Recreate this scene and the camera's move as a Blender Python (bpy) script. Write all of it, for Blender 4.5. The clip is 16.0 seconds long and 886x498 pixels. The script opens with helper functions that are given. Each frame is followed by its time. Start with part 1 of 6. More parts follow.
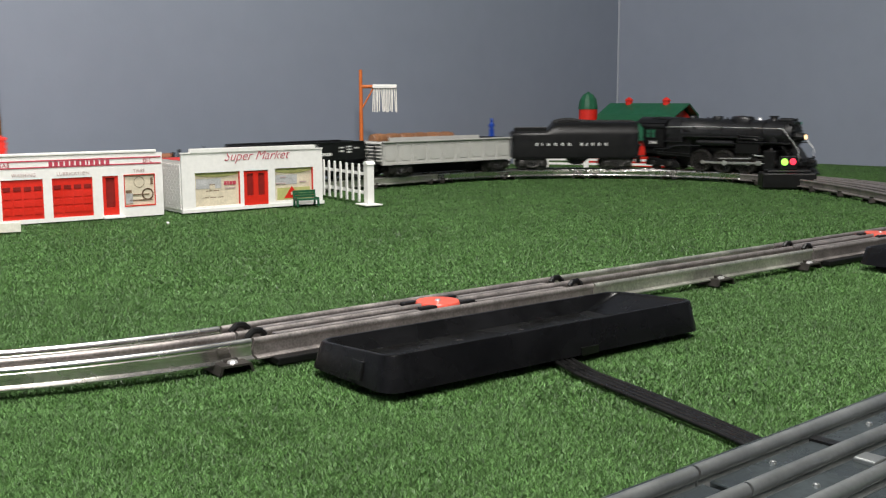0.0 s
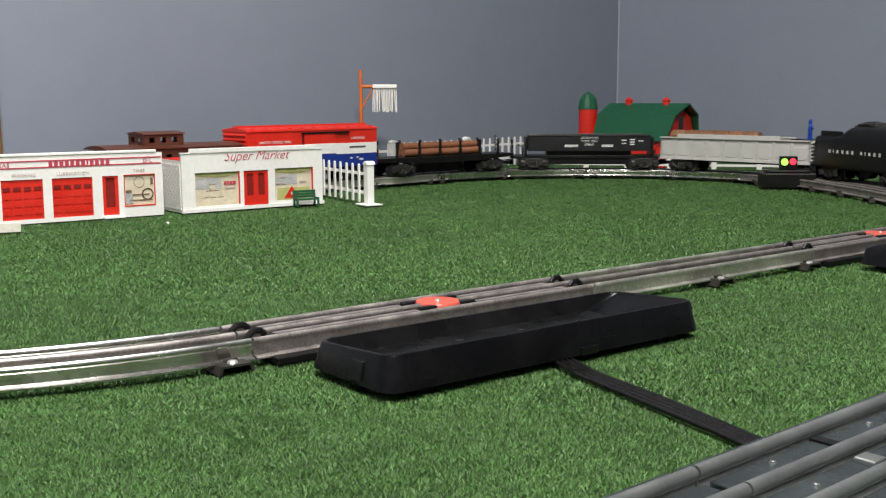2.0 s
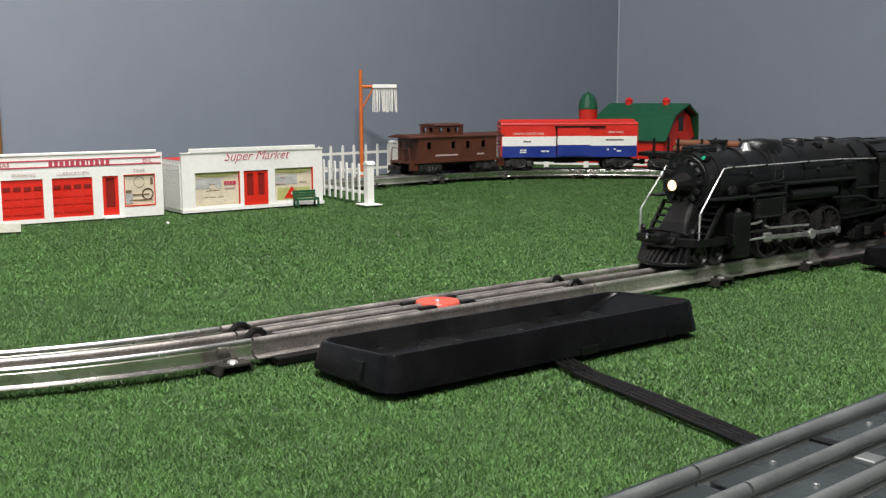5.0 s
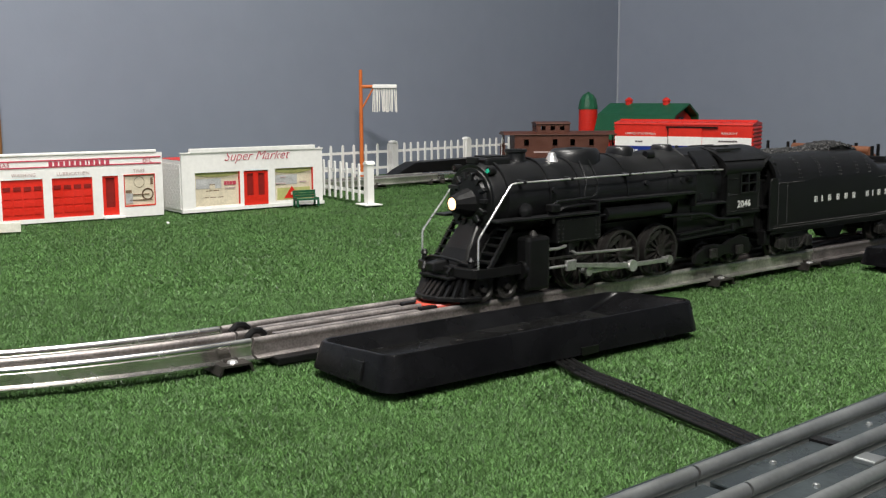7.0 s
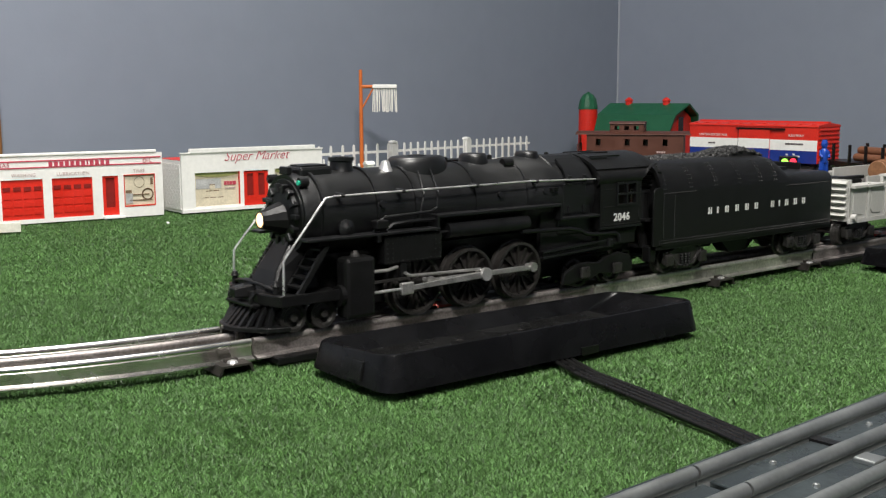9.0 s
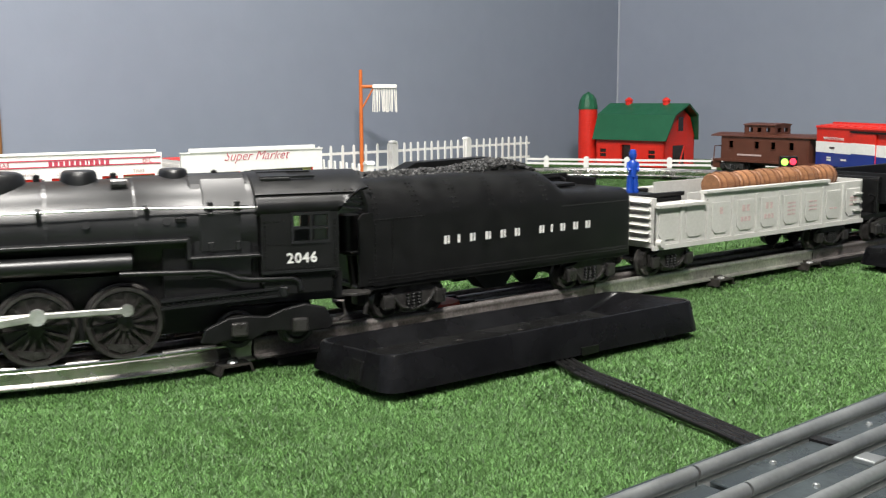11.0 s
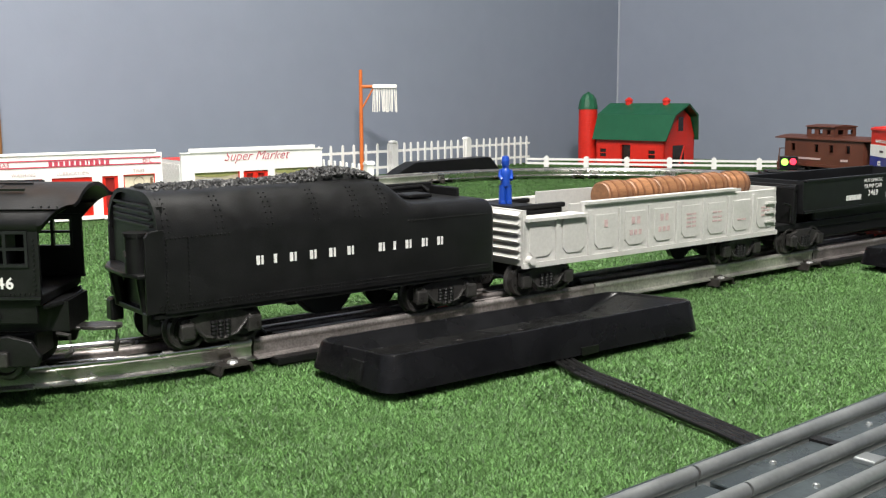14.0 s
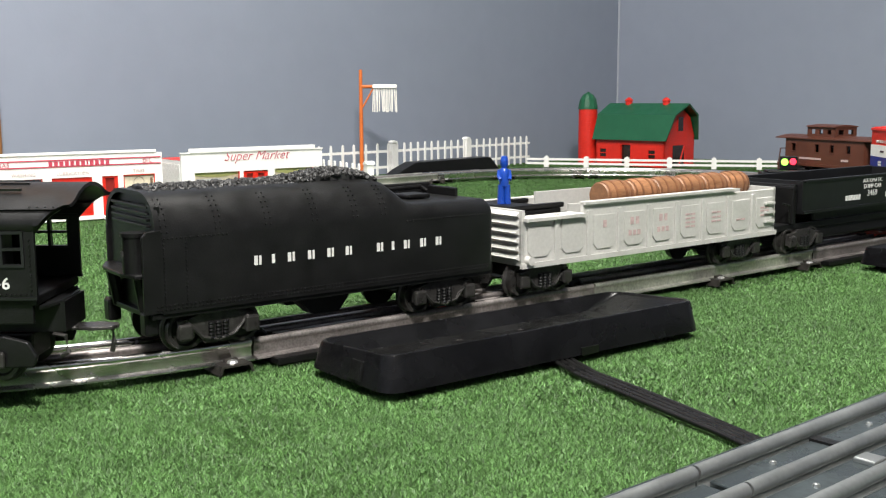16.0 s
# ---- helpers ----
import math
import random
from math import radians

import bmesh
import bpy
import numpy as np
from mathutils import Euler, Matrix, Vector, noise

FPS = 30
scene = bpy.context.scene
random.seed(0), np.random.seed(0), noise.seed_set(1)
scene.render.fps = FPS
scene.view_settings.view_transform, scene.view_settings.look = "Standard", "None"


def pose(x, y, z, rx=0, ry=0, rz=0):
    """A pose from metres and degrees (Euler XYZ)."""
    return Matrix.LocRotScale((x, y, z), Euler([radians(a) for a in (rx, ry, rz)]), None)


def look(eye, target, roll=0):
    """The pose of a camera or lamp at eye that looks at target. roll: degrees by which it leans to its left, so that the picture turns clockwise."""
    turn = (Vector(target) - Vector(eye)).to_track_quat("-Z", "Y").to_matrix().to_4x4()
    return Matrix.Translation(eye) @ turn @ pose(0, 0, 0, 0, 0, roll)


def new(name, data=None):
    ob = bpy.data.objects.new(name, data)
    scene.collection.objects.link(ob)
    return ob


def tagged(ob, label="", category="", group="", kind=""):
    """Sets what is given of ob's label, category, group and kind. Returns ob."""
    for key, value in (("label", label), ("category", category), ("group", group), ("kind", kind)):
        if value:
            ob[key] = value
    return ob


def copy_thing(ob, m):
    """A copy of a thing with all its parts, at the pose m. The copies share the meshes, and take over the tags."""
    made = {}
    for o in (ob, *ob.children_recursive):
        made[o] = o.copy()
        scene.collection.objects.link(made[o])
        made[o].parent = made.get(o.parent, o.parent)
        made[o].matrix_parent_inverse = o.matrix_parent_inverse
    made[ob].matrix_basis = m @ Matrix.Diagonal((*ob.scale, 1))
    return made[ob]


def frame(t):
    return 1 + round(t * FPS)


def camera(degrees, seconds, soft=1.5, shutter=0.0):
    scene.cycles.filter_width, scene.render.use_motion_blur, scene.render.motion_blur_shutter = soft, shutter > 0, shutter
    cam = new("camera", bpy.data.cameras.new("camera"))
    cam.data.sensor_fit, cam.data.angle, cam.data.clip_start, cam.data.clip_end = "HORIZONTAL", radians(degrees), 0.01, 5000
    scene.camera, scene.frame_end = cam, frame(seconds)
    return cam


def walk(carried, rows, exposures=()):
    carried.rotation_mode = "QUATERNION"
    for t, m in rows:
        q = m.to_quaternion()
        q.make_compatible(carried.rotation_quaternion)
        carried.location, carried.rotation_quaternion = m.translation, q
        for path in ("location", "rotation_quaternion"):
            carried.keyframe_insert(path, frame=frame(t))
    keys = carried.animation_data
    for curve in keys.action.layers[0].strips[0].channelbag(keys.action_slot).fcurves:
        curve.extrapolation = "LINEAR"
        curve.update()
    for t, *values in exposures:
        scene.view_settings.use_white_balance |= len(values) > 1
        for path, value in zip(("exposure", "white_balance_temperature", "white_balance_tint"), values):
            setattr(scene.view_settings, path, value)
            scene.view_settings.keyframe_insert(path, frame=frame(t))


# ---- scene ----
cam = camera(45.33, 16.0, soft=1.25, shutter=0.4)
EYE = (0.0, 0.0, 0.12158)
TILT, ROLL = 8.272, -0.207
VIEW = look(EYE, (0, math.cos(radians(TILT)), EYE[2] - math.sin(radians(TILT))), ROLL)
walk(cam, [(0, VIEW), (16, VIEW)],
     exposures=[(0, 0.05), (4.2, 0.04), (6.5, 0.03), (9.2, 0.06), (11.3, 0.62), (16, 0.64)])

# ---- light: one ceiling lamp and the pale bounce of a closed room ----
world = bpy.data.worlds.new("room_dark")
world.use_nodes = True
world.node_tree.nodes["Background"].inputs[0].default_value = (0.8, 0.9, 1.0, 1)
world.node_tree.nodes["Background"].inputs[1].default_value = 0.05
scene.world = world


def area_lamp(name, eye, target, size, power, color):
    d = bpy.data.lights.new(name, "AREA")
    d.shape, d.size, d.energy, d.color = "DISK", size, power, color
    ob = new(name, d)
    ob.matrix_world = look(eye, target)
    return ob


LAMPS = ((-0.10, 0.52, 31.0), (0.15, -0.70, 64.0))
for lx, ly, power in LAMPS:
    area_lamp("ceiling_lamp_light", (lx, ly, 1.54), (lx - 0.42, ly + 0.12, 0), 0.30, power, (1.0, 0.965, 0.915))

# ---- materials ----


def mat(name, color, rough=0.5, metal=0.0, var=0.15, scale=60, bump=0.0, bscale=400, spec=0.5, coat=0.0,
        emit=0.0, rand=0.0, island=0.0, rvar=0.12, stretch=(1, 1, 1)):
    m = bpy.data.materials.new(name)
    m.use_nodes = True
    nt = m.node_tree
    n, l = nt.nodes, nt.links
    b = n["Principled BSDF"]
    b.inputs["Roughness"].default_value = rough
    b.inputs["Metallic"].default_value = metal
    b.inputs["Specular IOR Level"].default_value = spec
    b.inputs["Coat Weight"].default_value = coat
    tc = n.new("ShaderNodeTexCoord")
    mp = n.new("ShaderNodeMapping")
    mp.inputs["Scale"].default_value = stretch
    l.new(tc.outputs["Object"], mp.inputs["Vector"])
    big = n.new("ShaderNodeTexNoise")
    big.inputs["Scale"].default_value = scale
    big.inputs["Detail"].default_value = 5
    l.new(mp.outputs["Vector"], big.inputs["Vector"])
    fine = n.new("ShaderNodeTexNoise")
    fine.inputs["Scale"].default_value = scale * 9
    fine.inputs["Detail"].default_value = 3
    l.new(mp.outputs["Vector"], fine.inputs["Vector"])
    add = n.new("ShaderNodeMath")
    add.operation = "ADD"
    l.new(big.outputs["Fac"], add.inputs[0])
    l.new(fine.outputs["Fac"], add.inputs[1])
    rng = n.new("ShaderNodeMapRange")
    rng.inputs["From Min"].default_value, rng.inputs["From Max"].default_value = 0.7, 1.3
    rng.inputs["To Min"].default_value, rng.inputs["To Max"].default_value = 1 - var, 1 + var
    l.new(add.outputs[0], rng.inputs["Value"])
    val = rng.outputs["Result"]
    if rand or island:
        src = n.new("ShaderNodeObjectInfo") if rand else n.new("ShaderNodeNewGeometry")
        out = src.outputs["Random"] if rand else src.outputs["Random Per Island"]
        r2 = n.new("ShaderNodeMapRange")
        k = rand or island
        r2.inputs["To Min"].default_value, r2.inputs["To Max"].default_value = 1 - k, 1 + k
        l.new(out, r2.inputs["Value"])
        mu = n.new("ShaderNodeMath")
        mu.operation = "MULTIPLY"
        l.new(val, mu.inputs[0])
        l.new(r2.outputs["Result"], mu.inputs[1])
        val = mu.outputs[0]
    sc = n.new("ShaderNodeVectorMath")
    sc.operation = "SCALE"
    sc.inputs[0].default_value = color
    l.new(val, sc.inputs["Scale"])
    l.new(sc.outputs["Vector"], b.inputs["Base Color"])
    rr = n.new("ShaderNodeMapRange")
    rr.inputs["From Min"].default_value, rr.inputs["From Max"].default_value = 0.3, 0.7
    rr.inputs["To Min"].default_value, rr.inputs["To Max"].default_value = max(0.03, rough - rvar), min(1, rough + rvar)
    l.new(big.outputs["Fac"], rr.inputs["Value"])
    l.new(rr.outputs["Result"], b.inputs["Roughness"])
    if bump:
        bn = n.new("ShaderNodeTexNoise")
        bn.inputs["Scale"].default_value = bscale
        bn.inputs["Detail"].default_value = 4
        l.new(mp.outputs["Vector"], bn.inputs["Vector"])
        bu = n.new("ShaderNodeBump")
        bu.inputs["Strength"].default_value = bump
        bu.inputs["Distance"].default_value = 0.001
        l.new(bn.outputs["Fac"], bu.inputs["Height"])
        l.new(bu.outputs["Normal"], b.inputs["Normal"])
    if emit:
        b.inputs["Emission Color"].default_value = (*color, 1)
        b.inputs["Emission Strength"].default_value = emit
    return m


TURF = mat("turf_backing", (0.044, 0.090, 0.027), 0.8, var=0.35, scale=25, bump=0.5, bscale=900, spec=0.1)
BLADE = mat("turf_blade", (0.067, 0.144, 0.040), 0.5, var=0.22, scale=9, island=0.78, spec=0.36)
PAINT = mat("wall_paint", (0.215, 0.240, 0.300), 0.6, var=0.03, scale=3, bump=0.10, bscale=220)
CAULK = mat("corner_caulk", (0.33, 0.35, 0.40), 0.6, var=0.05)
CEIL = mat("ceiling_paint", (0.75, 0.75, 0.74), 0.8, var=0.03, scale=3)
CARPET = mat("floor_carpet", (0.20, 0.17, 0.14), 0.9, var=0.2, scale=20)
OAK = mat("stained_wood", (0.19, 0.085, 0.025), 0.45, var=0.3, scale=12, stretch=(6, 6, 0.6))
IRON = mat("black_enamel", (0.0048, 0.0049, 0.0056), 0.40, var=0.3, scale=90, bump=0.03, bscale=700, spec=0.52, rvar=0.05)
MATT = mat("black_matt", (0.0062, 0.0062, 0.0064), 0.36, var=0.35, scale=120, bump=0.10, bscale=1400, spec=0.28, rvar=0.05)
SOOT = mat("sooty_metal", (0.042, 0.040, 0.038), 0.36, metal=0.5, var=0.5, scale=200, bump=0.2, bscale=900)
BINP = mat("black_plastic", (0.0042, 0.0042, 0.0048), 0.27, var=0.4, scale=60, bump=0.08, bscale=1500, spec=0.21, rvar=0.06)
BINF = mat("black_plastic_floor", (0.0055, 0.0055, 0.0055), 0.24, var=0.6, scale=50, bump=0.06, bscale=600, spec=0.26)
RAIL = mat("tinplate_rail", (0.66, 0.645, 0.62), 0.26, metal=1.0, var=0.16, scale=40, bump=0.03, bscale=500, rvar=0.04, stretch=(1, 1, 1))
DULL = mat("dull_rail", (0.27, 0.245, 0.235), 0.45, metal=0.65, var=0.35, scale=90, bump=0.12, bscale=500)
OLDR = mat("tarnished_rail", (0.46, 0.46, 0.41), 0.42, metal=0.8, var=0.3, scale=60, bump=0.10, bscale=500)
PLATE = mat("zinc_plate", (0.070, 0.085, 0.089), 0.28, metal=0.7, var=0.30, scale=50, bump=0.06, bscale=500, rvar=0.08)
BIGR = mat("zinc_rail", (0.40, 0.415, 0.41), 0.38, metal=0.92, var=0.10, scale=60, bump=0.03, bscale=400, rvar=0.05)
STEEL = mat("dull_steel", (0.58, 0.57, 0.55), 0.40, metal=0.88, var=0.25, scale=120, rvar=0.06)
WHEEL = mat("worn_wheel_metal", (0.034, 0.031, 0.029), 0.38, metal=0.55, var=0.4, scale=160, bump=0.15, bscale=700)
TIE = mat("tie_metal", (0.055, 0.050, 0.045), 0.42, metal=0.6, var=0.4, scale=150)
CHROME = mat("bright_steel", (0.80, 0.79, 0.78), 0.36, metal=0.85, var=0.15, scale=150)
WHITE = mat("white_plastic", (0.78, 0.77, 0.75), 0.45, var=0.06, scale=25, bump=0.03, bscale=300)
CREAM = mat("aged_white_plastic", (0.70, 0.68, 0.60), 0.5, var=0.1, scale=40)
DISC = mat("faded_red_plastic", (0.56, 0.085, 0.055), 0.38, var=0.12, scale=60)
RED = mat("red_plastic", (0.60, 0.022, 0.012), 0.4, var=0.12, scale=40)
REDD = mat("dark_red_plastic", (0.20, 0.012, 0.010), 0.4, var=0.2, scale=40)
ORANGE = mat("orange_plastic", (0.56, 0.135, 0.025), 0.45, var=0.15, scale=80)
GREEN = mat("green_plastic", (0.008, 0.085, 0.038), 0.4, var=0.15, scale=50)
BROWN = mat("brown_plastic", (0.082, 0.025, 0.014), 0.5, var=0.2, scale=70, bump=0.06, bscale=600)
BLUE = mat("blue_paint", (0.010, 0.030, 0.22), 0.4, var=0.12, scale=60)
FIGB = mat("figure_blue", (0.006, 0.045, 0.30), 0.35, var=0.1, scale=200)
GREY = mat("grey_plastic", (0.46, 0.455, 0.43), 0.45, var=0.08, scale=60)
BARREL = mat("barrel_wood", (0.25, 0.118, 0.055), 0.45, var=0.35, scale=60, rand=0.2, stretch=(0.6, 5, 5))
BARRELD = mat("barrel_hoop_wood", (0.15, 0.064, 0.030), 0.45, var=0.3, scale=80)
LOG = mat("log_wood", (0.20, 0.078, 0.038), 0.6, var=0.3, scale=40, stretch=(0.4, 4, 4))
COAL = mat("coal", (0.017, 0.017, 0.017), 0.52, var=0.4, scale=300, island=0.4, spec=0.4)
INK = mat("red_lettering", (0.45, 0.05, 0.085), 0.5, var=0.1)
INKB = mat("dark_lettering", (0.05, 0.03, 0.04), 0.5, var=0.1)
INKF = mat("faded_lettering", (0.46, 0.34, 0.33), 0.5, var=0.2)
INKW = mat("white_lettering", (0.62, 0.62, 0.60), 0.5, var=0.1)
PAPER = mat("poster_paper", (0.62, 0.55, 0.42), 0.6, var=0.15, scale=60)
PAPER2 = mat("poster_green", (0.42, 0.42, 0.16), 0.6, var=0.15, scale=60)
PAPER3 = mat("poster_grey", (0.42, 0.42, 0.42), 0.6, var=0.3, scale=80)
SEPIA = mat("poster_brown", (0.16, 0.10, 0.06), 0.6, var=0.3, scale=200)
CABLE = mat("rubber_cable", (0.0045, 0.0045, 0.0045), 0.32, var=0.2, scale=100, spec=0.3)
# near-black for glass, and for shade painted into open doorways and interiors
GLASS_SHADE = mat("dark_glass_and_shade", (0.02, 0.012, 0.010), 0.15, var=0.1)
HEADL = mat("headlight_glow", (1.0, 0.62, 0.32), 0.3, emit=2.8, var=0.0)
LAMPG = mat("green_lamp_glow", (0.36, 0.95, 0.10), 0.3, emit=1.2, var=0.0)
LAMPR = mat("red_lamp_glow", (1.0, 0.035, 0.07), 0.3, emit=1.3, var=0.0)
LAMPC = mat("ceiling_lamp_glow", (1.0, 0.98, 0.95), 0.3, emit=3, var=0.0)
MARKG = mat("green_marker", (0.02, 0.40, 0.24), 0.2, emit=0.25, var=0.0)
SKIN = mat("figure_face_paint", (0.62, 0.45, 0.33), 0.5, var=0.1)
FLOCK = mat("net_string", (0.72, 0.70, 0.66), 0.7, var=0.1, scale=200)

# ---- mesh helpers ----


def link(name, bm, material, parent=None, label="", m=None, bevel=0.0, smooth=False):
    bmesh.ops.recalc_face_normals(bm, faces=bm.faces)
    me = bpy.data.meshes.new(name)
    bm.to_mesh(me)
    bm.free()
    me.materials.append(material)
    if smooth:
        for f in me.polygons:
            f.use_smooth = True
        me.set_sharp_from_angle(angle=radians(38))
    ob = new(name, me)
    if parent:
        ob.parent = parent
    if m is not None:
        ob.matrix_basis = m
    if label:
        ob["label"] = label
    if bevel:
        mod = ob.modifiers.new("bevel", "BEVEL")
        mod.width, mod.segments, mod.limit_method = bevel, 2, "ANGLE"
    return ob


def part(name, bm, material, parent, label="", m=None, bevel=0.0, smooth=False):
    return link(name, bm, material, parent, label, m, bevel, smooth)


def thing(name, label, category, m=None, group="", kind=""):
    ob = new(name)
    ob.empty_display_size = 0.02
    if m is not None:
        ob.matrix_basis = m
    return tagged(ob, label, category, group, kind)


def share(name, me, parent, m, label=""):
    ob = new(name, me)
    ob.parent = parent
    ob.matrix_basis = m
    if label:
        ob["label"] = label
    return ob


def BM():
    return bmesh.new()


def box(x0, x1, y0, y1, z0, z1, bm=None, m=None):
    bm = bm or BM()
    mm = Matrix.Translation(((x0 + x1) / 2, (y0 + y1) / 2, (z0 + z1) / 2)) @ Matrix.Diagonal((abs(x1 - x0), abs(y1 - y0), abs(z1 - z0), 1))
    bmesh.ops.create_cube(bm, size=1.0, matrix=(m @ mm) if m is not None else mm)
    return bm


def cyl(a, b, r0, r1=None, n=16, bm=None):
    bm = bm or BM()
    a, b = Vector(a), Vector(b)
    d = b - a
    mm = Matrix.Translation((a + b) / 2) @ d.to_track_quat("Z", "Y").to_matrix().to_4x4()
    bmesh.ops.create_cone(bm, cap_ends=True, segments=n, radius1=r0, radius2=r0 if r1 is None else r1, depth=d.length, matrix=mm)
    return bm


def tube(pts, r, n=8, bm=None):
    bm = bm or BM()
    pts = [Vector(q) for q in pts]
    rings = []
    for i, q in enumerate(pts):
        d = (pts[min(i + 1, len(pts) - 1)] - pts[max(i - 1, 0)]).normalized()
        u = d.cross(Vector((0, 0, 1)))
        u = (u if u.length > 1e-3 else d.cross(Vector((0, 1, 0)))).normalized()
        w = d.cross(u)
        rings.append([bm.verts.new(q + r * (math.cos(k * math.tau / n) * u + math.sin(k * math.tau / n) * w)) for k in range(n)])
    skin(bm, rings)
    return bm


def skin(bm, rings, caps=True):
    n = len(rings[0])
    for a, b in zip(rings, rings[1:]):
        for k in range(n):
            bm.faces.new((a[k], a[(k + 1) % n], b[(k + 1) % n], b[k]))
    if caps:
        bm.faces.new(rings[0])
        bm.faces.new(rings[-1])


def loft(sections, bm=None):
    bm = bm or BM()
    skin(bm, [[bm.verts.new(q) for q in s] for s in sections])
    return bm


def prism(poly, axis, d0, d1, bm=None):
    """A polygon pushed along an axis: axis y takes (x, z) points, x takes (y, z), z takes (x, y)."""
    def at(q, d):
        return {"x": (d, q[0], q[1]), "y": (q[0], d, q[1]), "z": (q[0], q[1], d)}[axis]
    return loft([[at(q, d0) for q in poly], [at(q, d1) for q in poly]], bm)


def lathe(profile, axis="x", center=(0, 0, 0), n=24, bm=None, closed=False):
    bm = bm or BM()
    c = Vector(center)
    rings = []
    for d, r in profile:
        ring = []
        for k in range(n):
            a = k * math.tau / n
            u, w = r * math.cos(a), r * math.sin(a)
            ring.append(bm.verts.new(c + Vector({"x": (d, u, w), "y": (u, d, w), "z": (u, w, d)}[axis])))
        rings.append(ring)
    skin(bm, rings + rings[:1] if closed else rings, not closed)
    return bm


def text(name, body, size, material, parent, m, shear=0.0, width=1.0, thick=0.00015, thin=0.0):
    cu = bpy.data.curves.new(name, "FONT")
    cu.body, cu.size, cu.shear, cu.extrude, cu.resolution_u = body, size, shear, thick, 3
    cu.offset = -thin
    cu.align_x, cu.align_y, cu.space_character = "CENTER", "CENTER", width
    tmp = new(name + "_curve", cu)
    bpy.context.view_layer.update()
    me = bpy.data.meshes.new_from_object(tmp.evaluated_get(bpy.context.evaluated_depsgraph_get()))
    bpy.data.objects.remove(tmp)
    bpy.data.curves.remove(cu)
    me.materials.clear()
    me.materials.append(material)
    ob = new(name, me)
    ob.parent = parent
    ob.matrix_basis = m
    return ob


def bars(name, widths, height, material, parent, m, gap=0.0006, thick=0.0004):
    """Plain blocks in place of lettering, in a row centred on m."""
    bm, total = BM(), sum(widths) + gap * (len(widths) - 1)
    x = -total / 2
    for w in widths:
        if w > 0:
            box(x, x + w, -height / 2, height / 2, 0, thick, bm)
            x += w + gap
        else:
            x += -w
    return part(name, bm, material, parent, "plain blocks of lettering", m)


# a wall face seen from -y (front) or +y (back) of a thing: text lies in its x, z plane
def face_front(x, y, z):
    return pose(x, y, z, 90, 0, 0)


def face_back(x, y, z):
    return pose(x, y, z, 90, 0, 180)


# ---- the railway line: near straight, right-hand bend, back curve, back straight, near-left curve ----
ZR = 0.0125
PHI, DIST = radians(38.1758), 0.44087
CP, SP = math.cos(PHI), math.sin(PHI)
Q0 = 0.223
R0 = 0.3175
HA, HB = radians(43.38), radians(-48)
C2 = Vector((0.1996, 1.2644))


def along(q):
    return Vector((CP * q - SP * DIST, SP * q + CP * DIST))


C0 = along(Q0) + R0 * Vector((-SP, CP))
# the wide right-hand bend starts where the back curve ends and meets the near straight
PB = C2 + R0 * Vector((-math.sin(HB), math.cos(HB)))
_d = along(0) - PB
_det = -math.cos(HB) * SP + CP * math.sin(HB)
_s1 = (-_d.x * SP + CP * _d.y) / _det
_s2 = (math.cos(HB) * _d.y - math.sin(HB) * _d.x) / _det
TURN = HB - PHI + math.pi
R1 = _s1 / math.tan(TURN / 2)
QE = _s2 - _s1
C1 = along(QE) + R1 * Vector((-SP, CP))
Q_BACK = QE + TURN * R1              # where the back curve begins
Q_FAR = Q_BACK + (HA - HB) * R0      # where the back straight begins


def rail_at(q):
    """Place and heading of the line at the distance q, which grows from the train's head to its tail."""
    if q < Q0:
        a = PHI - (Q0 - q) / R0
        return C0 + R0 * Vector((math.sin(a), -math.cos(a))), a
    if q < QE:
        return along(q), PHI
    if q < Q_BACK:
        a = PHI + (q - QE) / R1
        return C1 + R1 * Vector((math.sin(a), -math.cos(a))), a
    if q < Q_FAR:
        a = PHI + TURN + (q - Q_BACK) / R0
        return C2 + R0 * Vector((math.sin(a), -math.cos(a))), a
    a = HA + math.pi
    return C2 + R0 * Vector((math.sin(a), -math.cos(a))) + (q - Q_FAR) * Vector((math.cos(a), math.sin(a))), a


# distance of the headlight along the line, second by second
HEAD = ((0.0, 1.4550), (0.5, 1.2813), (1.0, 1.1737), (1.5, 1.0676), (2.0, 0.9732), (2.5, 0.8827), (3.0, 0.7930),
        (3.5, 0.7114), (4.0, 0.6526), (4.2, 0.6274), (5.2, 0.5100), (6.3, 0.3996), (6.5, 0.3837), (7.0, 0.3522),
        (7.5, 0.3142), (8.0, 0.2880), (8.5, 0.2635), (9.0, 0.2370), (9.2, 0.2240), (10.2, 0.1150), (10.9, 0.0360),
        (11.3, 0.0121), (11.5, 0.0098), (12.0, 0.0079), (12.5, 0.0063), (13.0, 0.0033), (13.2, -0.0030), (13.5, -0.0330),
        (13.8, -0.0660), (14.0, -0.0765), (14.3, -0.0775), (16.0, -0.0775))


